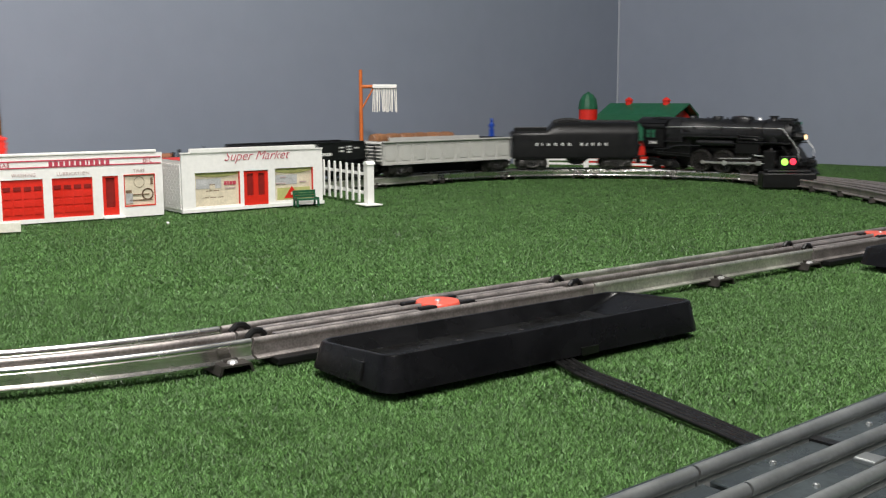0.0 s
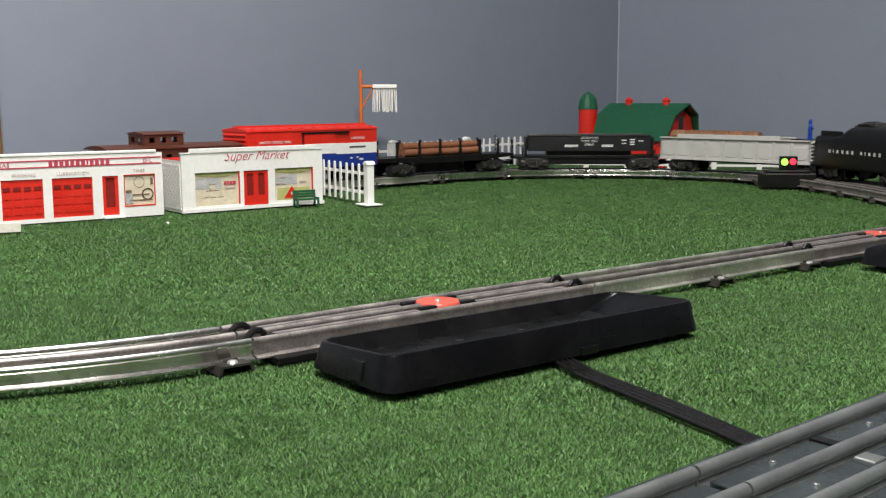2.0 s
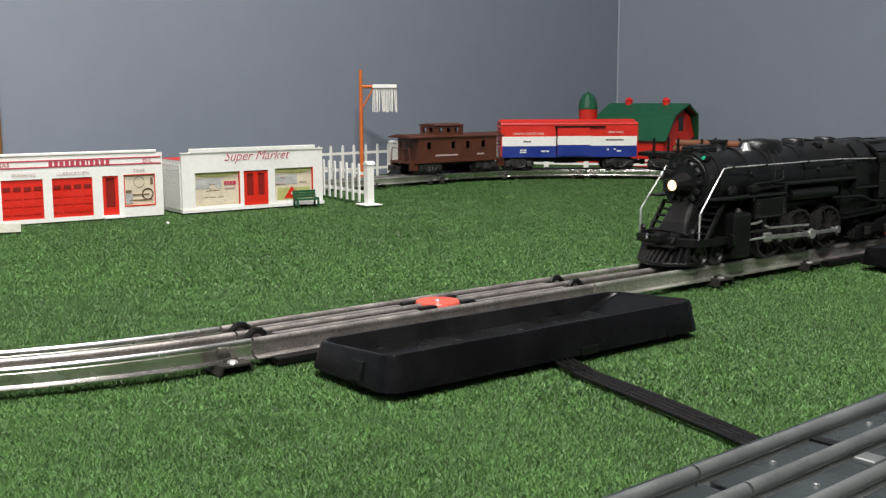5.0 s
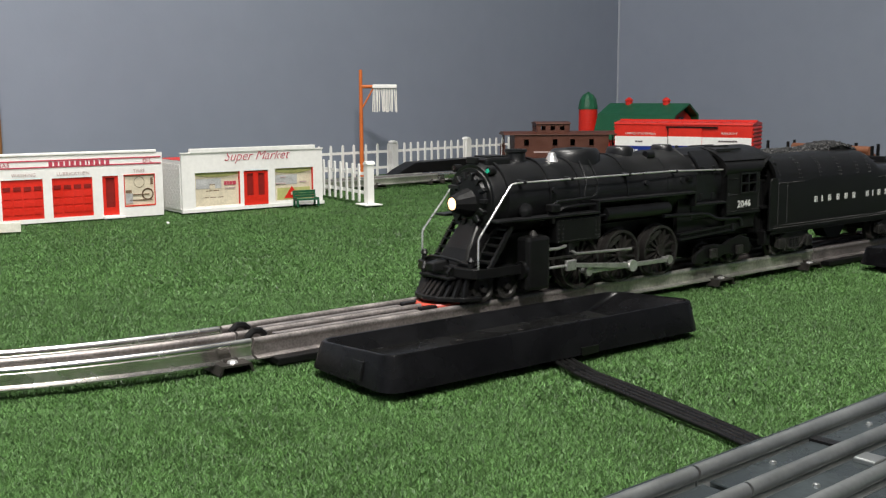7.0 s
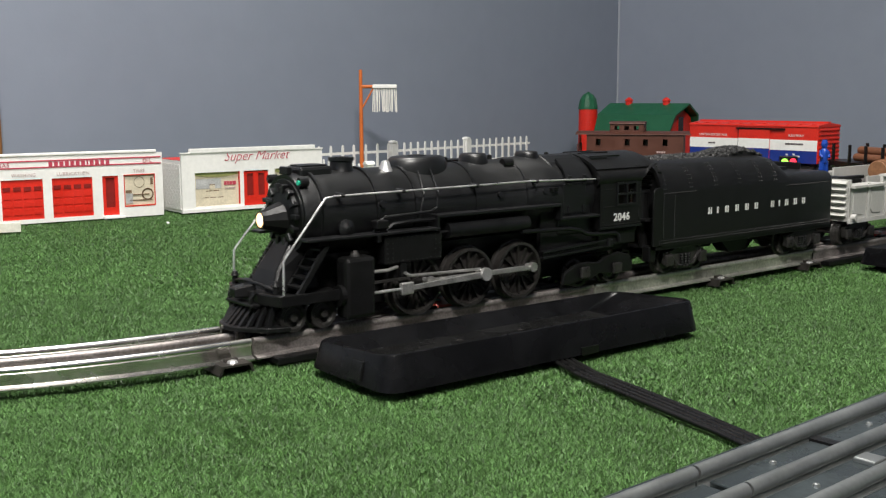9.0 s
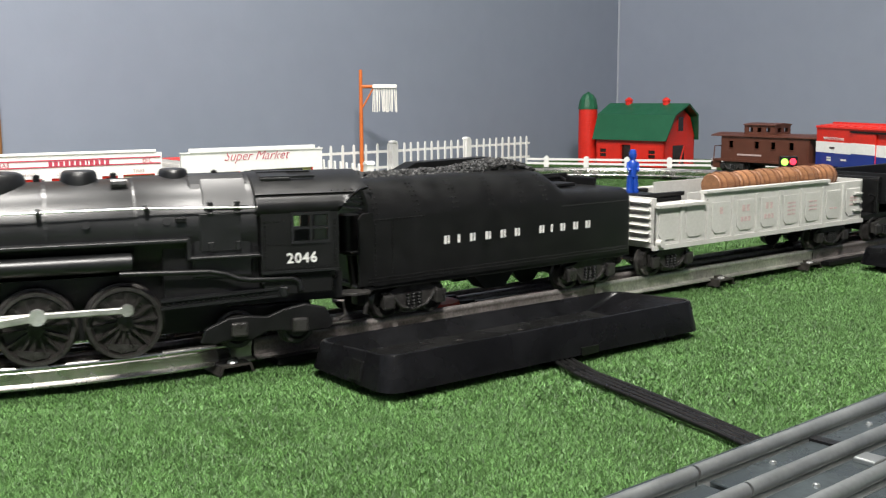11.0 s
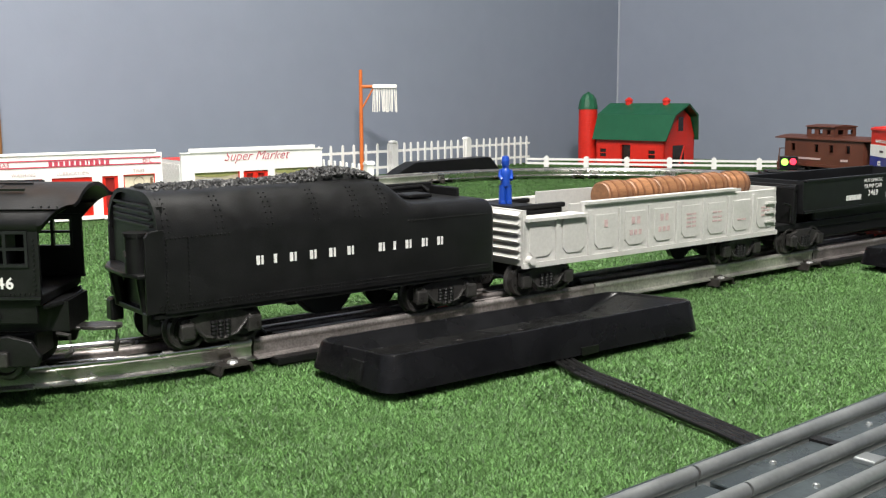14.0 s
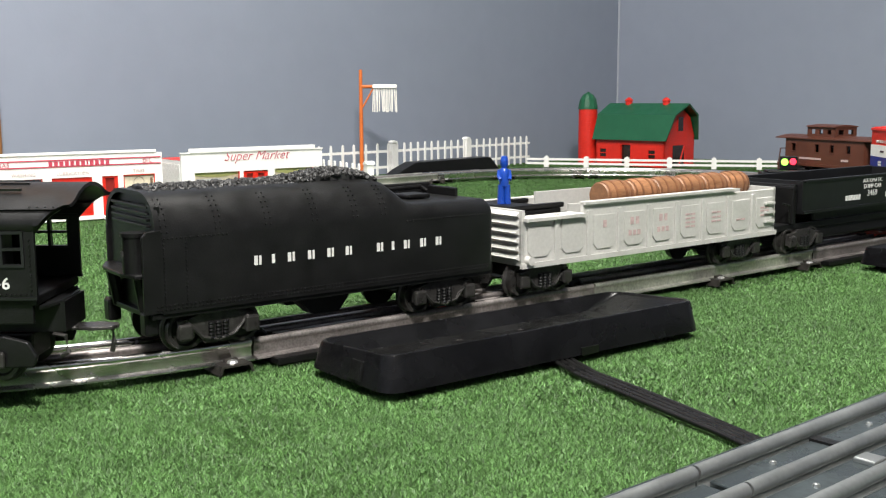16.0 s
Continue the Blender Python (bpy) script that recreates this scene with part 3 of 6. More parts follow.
def build_supermarket():
    a, b = (-0.271, 1.101), (-0.137, 1.201)
    m = on_line(a, b)
    w, h, dp = 0.168, 0.0645, 0.072
    th = thing("supermarket", "white plastic toy supermarket with red doors and posters", "toy building", m)
    holes = [(0.0145, 0.0660, 0.0055, 0.0412), (0.0705, 0.1000, 0.003, 0.0412), (0.1080, 0.1560, 0.0062, 0.0420)]
    wall = part("front_wall", wall_with_holes(w, h - 0.002, holes, 0, 0.003), WHITE, th)
    part("parapet", box(0.0095, w - 0.0095, -0.0012, 0.0032, h - 0.0024, h + 0.0022), WHITE, th, bevel=0.0004)
    part("cornice", box(-0.0008, w + 0.0008, -0.0008, 0.0034, h - 0.0030, h - 0.0016), WHITE, th)
    part("side_wall", box(0, 0.003, 0.003, dp, 0, h - 0.010), WHITE, th)
    part("side_wall", box(w - 0.003, w, 0.003, dp, 0, h - 0.010), WHITE, th)
    part("back_wall", box(0, w, dp - 0.003, dp, 0, h - 0.010), WHITE, th)
    part("roof", box(0.0005, w - 0.0005, 0.0034, dp + 0.001, h - 0.0125, h - 0.0100), RED, th, "red plastic roof")
    part("plinth", box(-0.001, w + 0.001, -0.0018, 0.0032, 0, 0.0035), WHITE, th)
    bricks(th, 0.004, dp - 0.002, 0.003, h - 0.012, 0.0, Matrix.Translation((-0.0003, 0, 0)) @ Matrix.Rotation(radians(90), 4, "Z"))
    # posters behind the show windows
    for x0, x1, k in ((0.0145, 0.0660, 0), (0.1080, 0.1560, 1)):
        win = part("window", box(x0 - 0.0005, x1 + 0.0005, 0.0032, 0.0040, 0.005, 0.0425), PAPER, th, "show window with a printed paper poster")
        bm = BM()
        n = 12
        top = [(x0 + (x1 - x0) * i / n, 0.042) for i in range(n + 1)]
        low = [(x0 + (x1 - x0) * i / n, 0.0375 - 0.0025 * math.sin(math.pi * i / n) + 0.001) for i in range(n, -1, -1)]
        prism(top + low, "y", 0.0026, 0.0031, bm)
        part("poster_border", bm, PAPER2, win, "olive green swag on the poster")
        part("poster_panel", box(x0 + 0.004, x1 - 0.003, 0.0028, 0.0032, 0.0070, 0.0200), PAPER2 if k else PAPER, win)
        part("poster_shade", box(x0 + 0.002, x0 + (x1 - x0) * 0.6, 0.0029, 0.0033, 0.024, 0.0345), PAPER3, win, "grey printed area")
        if k == 0:
            for i, (cx, cz) in enumerate(((0.0270, 0.0120), (0.0355, 0.0120), (0.0440, 0.0120), (0.0310, 0.0190), (0.0395, 0.0190), (0.0350, 0.0255))):
                part("poster_can", cyl((cx, 0.0026, cz), (cx, 0.0030, cz), 0.0033, n=14), PAPER, win)
                part("poster_can_shadow", box(cx - 0.0032, cx + 0.0032, 0.0025, 0.0029, cz + 0.0021, cz + 0.0029), SEPIA, win)
            bars("poster_lettering", [0.003, 0.002, 0.003, 0.004], 0.004, INK, win, face_front(0.0555, 0.0030, 0.029))
            bars("poster_lettering", [0.004, 0.003, 0.004], 0.0014, INKF, win, face_front(0.0555, 0.0030, 0.0235))
        else:
            part("poster_house", prism([(0.1205, 0.0085), (0.1400, 0.0085), (0.1300, 0.0215)], "y", 0.0024, 0.0029), RED, win, "red triangular house print")
            part("poster_house_window", box(0.1285, 0.1315, 0.0020, 0.0026, 0.0120, 0.0150), PAPER, win)
            bars("poster_lettering", [0.004, 0.003, 0.004], 0.0013, INKF, win, face_front(0.116, 0.0027, 0.0250))
            bars("poster_lettering", [0.003, 0.005], 0.0013, INKF, win, face_front(0.144, 0.0027, 0.0260))
            bars("poster_lettering", [0.003, 0.003], 0.0013, INKF, win, face_front(0.119, 0.0027, 0.0320))
        part("window_frame", box(x1 - 0.0008, x1 + 0.0004, 0.0002, 0.0026, 0.0062, 0.0415), RED, win, "red frame edge")
    # double doors
    for x0 in (0.0702, 0.0852):
        d = part("door", wall_with_holes(0.0153, 0.036, [(0.0045 if x0 < 0.08 else 0.0030, 0.0123 if x0 < 0.08 else 0.0108, 0.010, 0.034)], 0, 0.0015), RED, th, "red plastic door leaf", pose(x0, 0.0012, 0.0040))
        part("door_pane", box(0.002, 0.013, 0.0012, 0.0020, 0.008, 0.033), REDD, d)
    text("sign_lettering", "Super Market", 0.0145, INK, th, face_front(0.086, -0.0004, 0.0572), shear=0.42, width=0.97, thick=0.0002, thin=0.00024)


def build_gas_station():
    a, b = (-0.492, 0.950), (-0.289, 1.091)
    m = on_line(a, b)
    w, h, dp = 0.2480, 0.0645, 0.052
    th = thing("service_station", "white plastic toy service station with red garage doors", "toy building", m)
    x0 = 0.0892
    holes = [(x0 - 0.051, x0 - 0.013, 0.004, 0.0425), (x0 + 0.0010, x0 + 0.0395, 0.004, 0.0425), (x0 + 0.0480, x0 + 0.0870, 0.004, 0.0425), (x0 + 0.0968, x0 + 0.1128, 0.003, 0.0425), (x0 + 0.1182, x0 + 0.1505, 0.0105, 0.0430)]
    part("front_wall", wall_with_holes(w, h, holes, 0, 0.003), WHITE, th)
    part("cornice", box(-0.001, w - 0.006, -0.0010, 0.0034, h, h + 0.0030), WHITE, th, bevel=0.0008)
    part("side_wall", box(0, 0.003, 0.003, dp, 0, h - 0.006), WHITE, th)
    part("side_wall", box(w - 0.003, w, 0.003, dp, 0, h - 0.006), WHITE, th)
    part("back_wall", box(0, w, dp - 0.003, dp, 0, h - 0.006), WHITE, th)
    part("roof", box(0.001, w - 0.001, 0.0032, dp - 0.001, h - 0.0085, h - 0.0062), WHITE, th)
    for z in (0.0531, 0.0593):
        part("stripe", box(0, w - 0.0015, -0.0006, 0.0002, z, z + 0.0012), INK, th, "dark red painted stripe")
    for o in holes[:3]:
        d = part("garage_door", box(o[0], o[1], 0.0012, 0.0026, o[2], o[3]), RED, th, "red panelled garage door")
        n = 4
        dw = (o[1] - o[0]) / n
        for i in range(n):
            for j, z in enumerate((0.0088, 0.0165, 0.0240)):
                part("door_panel", box(o[0] + i * dw + 0.001, o[0] + (i + 1) * dw - 0.001, 0.0006, 0.0013, z, z + 0.0055), RED, d)
            part("door_pane", box(o[0] + i * dw + 0.0014, o[0] + (i + 1) * dw - 0.0014, 0.0004, 0.0014, 0.0318, 0.0356), REDD, d, "dark red glazing")
    o = holes[3]
    d = part("door", wall_with_holes(o[1] - o[0], o[3] - o[2], [(0.0035, o[1] - o[0] - 0.0035, 0.0075, o[3] - o[2] - 0.002)], 0, 0.0015), RED, th, "red plastic entrance door", pose(o[0], 0.0010, o[2]))
    part("door_pane", box(0.003, o[1] - o[0] - 0.003, 0.0012, 0.0020, 0.007, o[3] - o[2] - 0.0015), REDD, d)
    part("door_step", box(o[0] - 0.001, o[1] + 0.004, -0.007, 0.0, 0.0, 0.0022), WHITE, th, bevel=0.0005)
    o = holes[4]
    win = part("window", box(o[0], o[1], 0.0016, 0.0024, o[2], o[3]), PAPER, th, "show window with a sepia printed poster")
    for x, z in ((o[0], o[2]),):
        part("window_frame", wall_with_holes(o[1] - o[0], o[3] - o[2], [(0.0008, o[1] - o[0] - 0.0008, 0.0012, o[3] - o[2] - 0.0008)], 0, 0.0012), RED, win, "red frame", pose(o[0], -0.0004, o[2]))
    cx, cz = (o[0] + o[1]) / 2, (o[2] + o[3]) / 2

    def ring(x, z, r, t):
        bm = BM()
        n = 20
        prism_pts = [(x + r * math.cos(k * math.tau / n), z + r * math.sin(k * math.tau / n)) for k in range(n)]
        inn = [(x + (r - t) * math.cos(k * math.tau / n), z + (r - t) * math.sin(k * math.tau / n)) for k in range(n)]
        for k in range(n):
            j = (k + 1) % n
            vs = [bm.verts.new((q[0], 0.0012, q[1])) for q in (prism_pts[k], prism_pts[j], inn[j], inn[k])]
            bm.faces.new(vs)
        bmesh.ops.solidify(bm, geom=bm.faces[:], thickness=0.0003)
        return bm
    part("poster_tyre", ring(cx + 0.0085, cz - 0.0045, 0.0062, 0.0014), SEPIA, win)
    part("poster_face", ring(cx, cz + 0.0080, 0.0056, 0.0005), SEPIA, win)
    part("poster_pump", box(o[0] + 0.002, o[0] + 0.009, 0.0008, 0.0014, o[2] + 0.003, o[2] + 0.013), PAPER3, win)
    part("poster_pump_top", box(o[0] + 0.002, o[0] + 0.008, 0.0008, 0.0014, o[2] + 0.0138, o[2] + 0.0165), SEPIA, win)
    part("poster_line", box(o[0] + 0.009, o[1] - 0.006, 0.0008, 0.0014, cz - 0.0050, cz - 0.0040), SEPIA, win)
    part("poster_line", box(o[0] + 0.006, o[1] - 0.003, 0.0008, 0.0014, cz - 0.0105, cz - 0.0098), SEPIA, win)
    part("poster_mark", box(o[1] - 0.0045, o[1] - 0.002, 0.0008, 0.0014, o[3] - 0.011, o[3] - 0.004), SEPIA, win)
    bars("sign_lettering", [0.0036] * 7 + [0.0016] + [0.0036] * 4, 0.0044, INK, th, face_front(x0 + 0.0750, -0.0004, 0.0566), gap=0.0016)
    for s, x, z in (("WASHING", x0 + 0.022, 0.0466), ("LUBRICATION", x0 + 0.0685, 0.0464), ("TIRES", x0 + 0.134, 0.0464), ("OIL", x0 + 0.143, 0.0565), ("GAS", x0 + 0.004, 0.0566)):
        text("sign_lettering", s, 0.0044 if z < 0.05 else 0.0056, INKF if z < 0.05 else INK, th, face_front(x, -0.0004, z), width=1.15)


def picket_fence(a, b, n, h, label, posts=()):
    m = on_line(a, b)
    w = math.hypot(b[0] - a[0], b[1] - a[1])
    th = thing("picket_fence", label, "toy fence", m, group="white toy fences")
    for z in (h * 0.25, h * 0.72):
        part("rail", box(-0.002, w + 0.002, 0.0011, 0.0026, z, z + h * 0.075), WHITE, th)
    hw, top = 0.0019, h
    pk = prism([(-hw, 0.002), (hw, 0.002), (hw, top - 0.004), (hw * 0.7, top - 0.0022), (hw * 0.85, top - 0.0012), (0, top), (-hw * 0.85, top - 0.0012), (-hw * 0.7, top - 0.0022), (-hw, top - 0.004)], "y", -0.0006, 0.0010)
    first = part("picket", pk, WHITE, th, "", pose(w / (2 * n), 0, 0))
    for i in range(1, n):
        share("picket", first.data, th, pose((i + 0.5) * w / n, 0, random.uniform(-0.0003, 0.0003), 0, random.uniform(-1.2, 1.2), 0))
    for x in posts:
        bm = box(x - 0.0042, x + 0.0042, -0.003, 0.0052, 0, h)
        prism([(x - 0.0055, h), (x + 0.0055, h), (x + 0.0040, h + 0.0028), (x, h + 0.0040), (x - 0.0040, h + 0.0028)], "y", -0.0042, 0.0064, bm)
        box(x - 0.013, x + 0.013, -0.010, 0.011, 0, 0.0014, bm)
        part("post", bm, WHITE, th, bevel=0.0004)
    return th


def build_fences():
    picket_fence((-0.156, 1.300), (-0.083, 1.181), 9, 0.045, "white plastic picket fence panel with an end post", posts=(0.1396,))
    picket_fence((-0.215, 1.470), (-0.074, 1.605), 9, 0.050, "white plastic picket fence along the back wall", posts=(0.195,))
    picket_fence((-0.074, 1.605), (0.040, 1.735), 11, 0.050, "white plastic picket fence along the back wall", posts=(0.1725,))
    picket_fence((0.040, 1.735), (0.152, 1.860), 10, 0.050, "white plastic picket fence along the back wall, end panel")
    for a, b in (((0.143, 1.806), (0.337, 1.748)), ((0.337, 1.748), (0.545, 1.704))):
        m = on_line(a, b)
        w = math.hypot(b[0] - a[0], b[1] - a[1])
        th = thing("rail_fence", "low white plastic two-rail fence", "toy fence", m, group="white toy fences")
        for z in (0.0045, 0.0115):
            part("rail", box(0, w, 0, 0.002, z, z + 0.0036), WHITE, th)
        n = 3
        for i in range(n):
            x = (i + 0.5) * w / n
            part("post", prism([(x - 0.004, 0), (x + 0.004, 0), (x + 0.004, 0.0170), (x, 0.0195), (x - 0.004, 0.0170)], "y", -0.0015, 0.0035), WHITE, th)


def build_bench():
    th = thing("park_bench", "small green plastic park bench on the turf", "toy bench", on_line((-0.161, 1.163), (-0.1375, 1.1765)))
    w = 0.0265
    for k in range(3):
        part("seat_slat", box(0, w, -0.001 + 0.003 * k, 0.0017 + 0.003 * k, 0.0068, 0.0084), GREEN, th)
    for k in range(3):
        part("back_slat", box(0, w, 0.0088 + 0.0006 * k, 0.0098 + 0.0006 * k, 0.0090 + 0.0028 * k, 0.0116 + 0.0028 * k), GREEN, th)
    for x in (0.0, w - 0.0018):
        part("side_frame", prism([(-0.002, 0), (0.000, 0), (0.0005, 0.0066), (0.008, 0.0066), (0.009, 0), (0.011, 0), (0.0098, 0.0072), (0.0116, 0.0170), (0.0102, 0.0170), (0.0085, 0.0095), (-0.001, 0.0095), (-0.002, 0.0085)], "x", x, x + 0.0018), GREEN, th)


def build_telltale():
    th = thing("telltale_post", "orange low-bridge warning post with white hanging cords", "railway signal", pose(-0.1170, 1.537, 0, 0, 0, 6))
    part("pole", cyl((0, 0, 0), (0, 0, 0.1575), 0.0032, 0.0024, n=12), ORANGE, th, smooth=True)
    part("base", lathe([(0, 0.012), (0.002, 0.0115), (0.004, 0.005)], "z"), ORANGE, th)
    part("arm", cyl((0, 0, 0.1335), (0.0190, 0, 0.1335), 0.0024, n=10), ORANGE, th)
    part("brace", cyl((0.0, 0, 0.1000), (0.0185, 0, 0.1320), 0.0012, n=8), ORANGE, th)
    part("crossbar", box(0.0165, 0.0515, -0.003, 0.003, 0.1310, 0.1365), WHITE, th, "white crossbar", bevel=0.001)
    rng = random.Random(3)
    for k in range(15):
        x = 0.0180 + 0.0325 * k / 14
        d = rng.uniform(-0.002, 0.002)
        ln = rng.uniform(0.0335, 0.0360)
        part("cord", tube([(x, 0, 0.131), (x + 0.4 * d, 0.001 * d, 0.118), (x + d, 0, 0.1325 - ln)], 0.0009, 6), FLOCK, th)


def build_barn():
    # ridge runs along x; the gable end with the door faces +x
    m = on_line((0.262, 1.872), (0.380, 1.752)) @ pose(0.0094, 0, 0)
    w, dp = 0.142, 0.088
    th = thing("barn", "red plastic toy barn with a green gambrel roof", "toy barn", m)
    e, k, r = 0.050, 0.083, 0.103
    gab = [(0, 0), (dp, 0), (dp, e), (dp - 0.014, k), (dp / 2, r - 0.002), (0.014, k), (0, e)]
    wins = ((0.007, 0.0225), (0.1075, 0.1235))
    part("front_wall", wall_with_holes(w, e, [(0.0535, 0.0730, 0.0, 0.036)] + [(a, b, 0.013, 0.029) for a, b in wins], 0, 0.003), RED, th)
    for a, b in wins:
        wn = part("window", wall_with_holes(b - a, 0.016, [(0.0012, b - a - 0.0012, 0.0012, 0.0072), (0.0012, b - a - 0.0012, 0.0088, 0.0148)], 0, 0.0015), RED, th, "red two-light window", pose(a, 0.0006, 0.013))
        part("pane", box(0, b - a, 0.0018, 0.0024, 0, 0.016), GLASS_SHADE, wn)
    # near-black panel paints the shade inside the open front doorway
    part("doorway", box(0.0535, 0.0730, 0.0034, 0.0044, 0.0, 0.0365), GLASS_SHADE, th, "dark panel for the shade in the open doorway")
    part("door_leaf", box(0.0400, 0.0530, -0.0022, -0.0004, 0.0, 0.037), RED, th)
    part("back_wall", box(0, w, dp - 0.003, dp, 0, e), RED, th)
    part("gable_wall", prism(gab, "x", 0, 0.003), RED, th)
    part("gable_wall", prism(gab, "x", w - 0.003, w), RED, th)
    # near-black panels on the gable stand for shade in its two openings
    part("opening", box(w - 0.0005, w + 0.0004, 0.023, 0.058, 0.0, 0.036), GLASS_SHADE, th, "dark panel for the shade in the barn doorway")
    lo = part("opening", box(w - 0.0005, w + 0.0004, 0.037, 0.053, 0.060, 0.083), GLASS_SHADE, th, "dark panel for the shade in the loft opening")
    part("loft_frame", prism([(0.0355, 0.0585), (0.037, 0.0585), (0.037, 0.0845), (0.0355, 0.0845)], "x", w, w + 0.0012), RED, lo)
    part("cross_door", prism([(0.040, 0.0), (0.042, 0.0), (0.058, 0.034), (0.056, 0.036)], "x", w + 0.0004, w + 0.0016), RED, th)
    part("cross_door", box(w + 0.0004, w + 0.0016, 0.058, 0.072, 0.0, 0.036), RED, th)

    def skirt(x, peak):
        """Roof section at x; the peak runs farther out than the eaves."""
        out = [(-0.006, e - 0.006), (0.009, k + 0.004), (dp / 2, r + 0.003), (dp - 0.009, k + 0.004), (dp + 0.006, e - 0.006)]
        inn = [(dp + 0.004, e - 0.006), (dp - 0.011, k + 0.002), (dp / 2, r), (0.011, k + 0.002), (-0.004, e - 0.006)]
        return [(x + peak * max(0.0, (z - e) / (r - e)), y, z) for y, z in out + inn]
    part("roof", loft([skirt(-0.004, 0.0), skirt(w + 0.005, 0.012)]), GREEN, th, "green plastic gambrel roof")
    for x in (w * 0.26, w * 0.80):
        part("ventilator", lathe([(r, 0.0062), (r + 0.007, 0.0062), (r + 0.0075, 0.0078), (r + 0.0105, 0.0050), (r + 0.013, 0.0015)], "z", (x, dp / 2, 0), n=12), RED, th, "red roof ventilator")
    silo = thing("silo", "red plastic toy silo with a green domed cap", "toy silo", pose(0.2575, 1.892, 0))
    part("shaft", lathe([(0, 0.0165), (0.096, 0.0165)], "z", n=28), RED, silo, smooth=True)
    for i in range(6):
        part("band", lathe([(0.012 + 0.015 * i, 0.0169), (0.0128 + 0.015 * i, 0.0169)], "z", n=28), RED, silo)
    part("cap", lathe([(0.0955, 0.0176), (0.100, 0.0172), (0.113, 0.0145), (0.121, 0.009), (0.1245, 0.003), (0.1262, 0.0012)], "z", n=12), GREEN, silo, "green faceted dome cap")


def build_switch_box():
    th = thing("switch_box", "black track switch box with green and red lamps", "railway switch", pose(0.4490, 1.383, 0, 0, 0, -6))
    part("housing", box(-0.034, 0.034, -0.018, 0.018, 0, 0.020), MATT, th, bevel=0.002)
    part("cover", box(-0.028, 0.028, -0.013, 0.013, 0.020, 0.0235), MATT, th, bevel=0.0015)
    part("lantern", box(-0.010, 0.012, -0.004, 0.006, 0.0235, 0.041), MATT, th, bevel=0.001)
    part("lens", lathe([(-0.0068, 0.0038), (-0.0054, 0.0046), (-0.004, 0.0046)], "y", (-0.0046, 0, 0.0335), n=18), LAMPG, th, "glowing green lens")
    part("lens", lathe([(-0.0066, 0.0036), (-0.0052, 0.0043), (-0.004, 0.0043)], "y", (0.0060, 0, 0.0340), n=18), LAMPR, th, "glowing red lens")


def build_small_things():
    # white square pipe in front of the service station
    th = thing("gutter_pipe", "short white square plastic pipe lying on the turf", "toy part", pose(-0.381, 0.951, 0.0045, 0, 0, 24))
    part("pipe", wall_with_holes(0.0085, 0.0085, [(0.0014, 0.0071, 0.0014, 0.0071)], 0, 0.060), CREAM, th, "", pose(0.0, 0.0, -0.0042, 0, 0, 90), bevel=0.0003)
    th = thing("pebble", "tiny white plastic chip on the turf", "chip", pose(-0.258, 0.989, 0.0035))
    part("chip", lathe([(-0.0012, 0.0010), (0, 0.0016), (0.0012, 0.0008)], "z", n=7), WHITE, th)
    # long dark ramp piece behind the back track
    th = thing("black_ramp", "long low black plastic ramp behind the track", "toy ramp", on_line((-0.075, 1.500), (0.080, 1.640)))
    part("ramp_body", prism([(-0.01, 0.002), (0.215, 0.002), (0.188, 0.028), (0.040, 0.026), (0.015, 0.016)], "y", -0.012, 0.014), MATT, th, bevel=0.001)


# ---- the train ----


def disc_wheel(r, w=0.0055, spokes=0):
    """A wheel about the y axis, flange on the inner side (y = 0)."""
    if not spokes:
        return lathe([(0.0, r + 0.0014), (0.0012, r + 0.0012), (0.0016, r), (w, r - 0.0003), (w, r - 0.0018), (w - 0.0012, r - 0.0026), (w - 0.0012, 0.0022), (w + 0.0008, 0.0018), (w + 0.0008, 0.0006)], "y", n=24)
    bm = lathe([(0.0, r + 0.0014), (0.0012, r + 0.0012), (0.0016, r), (w, r - 0.0002), (w + 0.0002, r - 0.0016), (w - 0.0014, r - 0.0022), (w - 0.0026, r - 0.0024), (w - 0.0026, 0.0004)], "y", n=36)
    lathe([(w - 0.0026, 0.0036), (w + 0.0004, 0.0034), (w + 0.0006, 0.0006)], "y", bm=bm, n=16)
    return bm


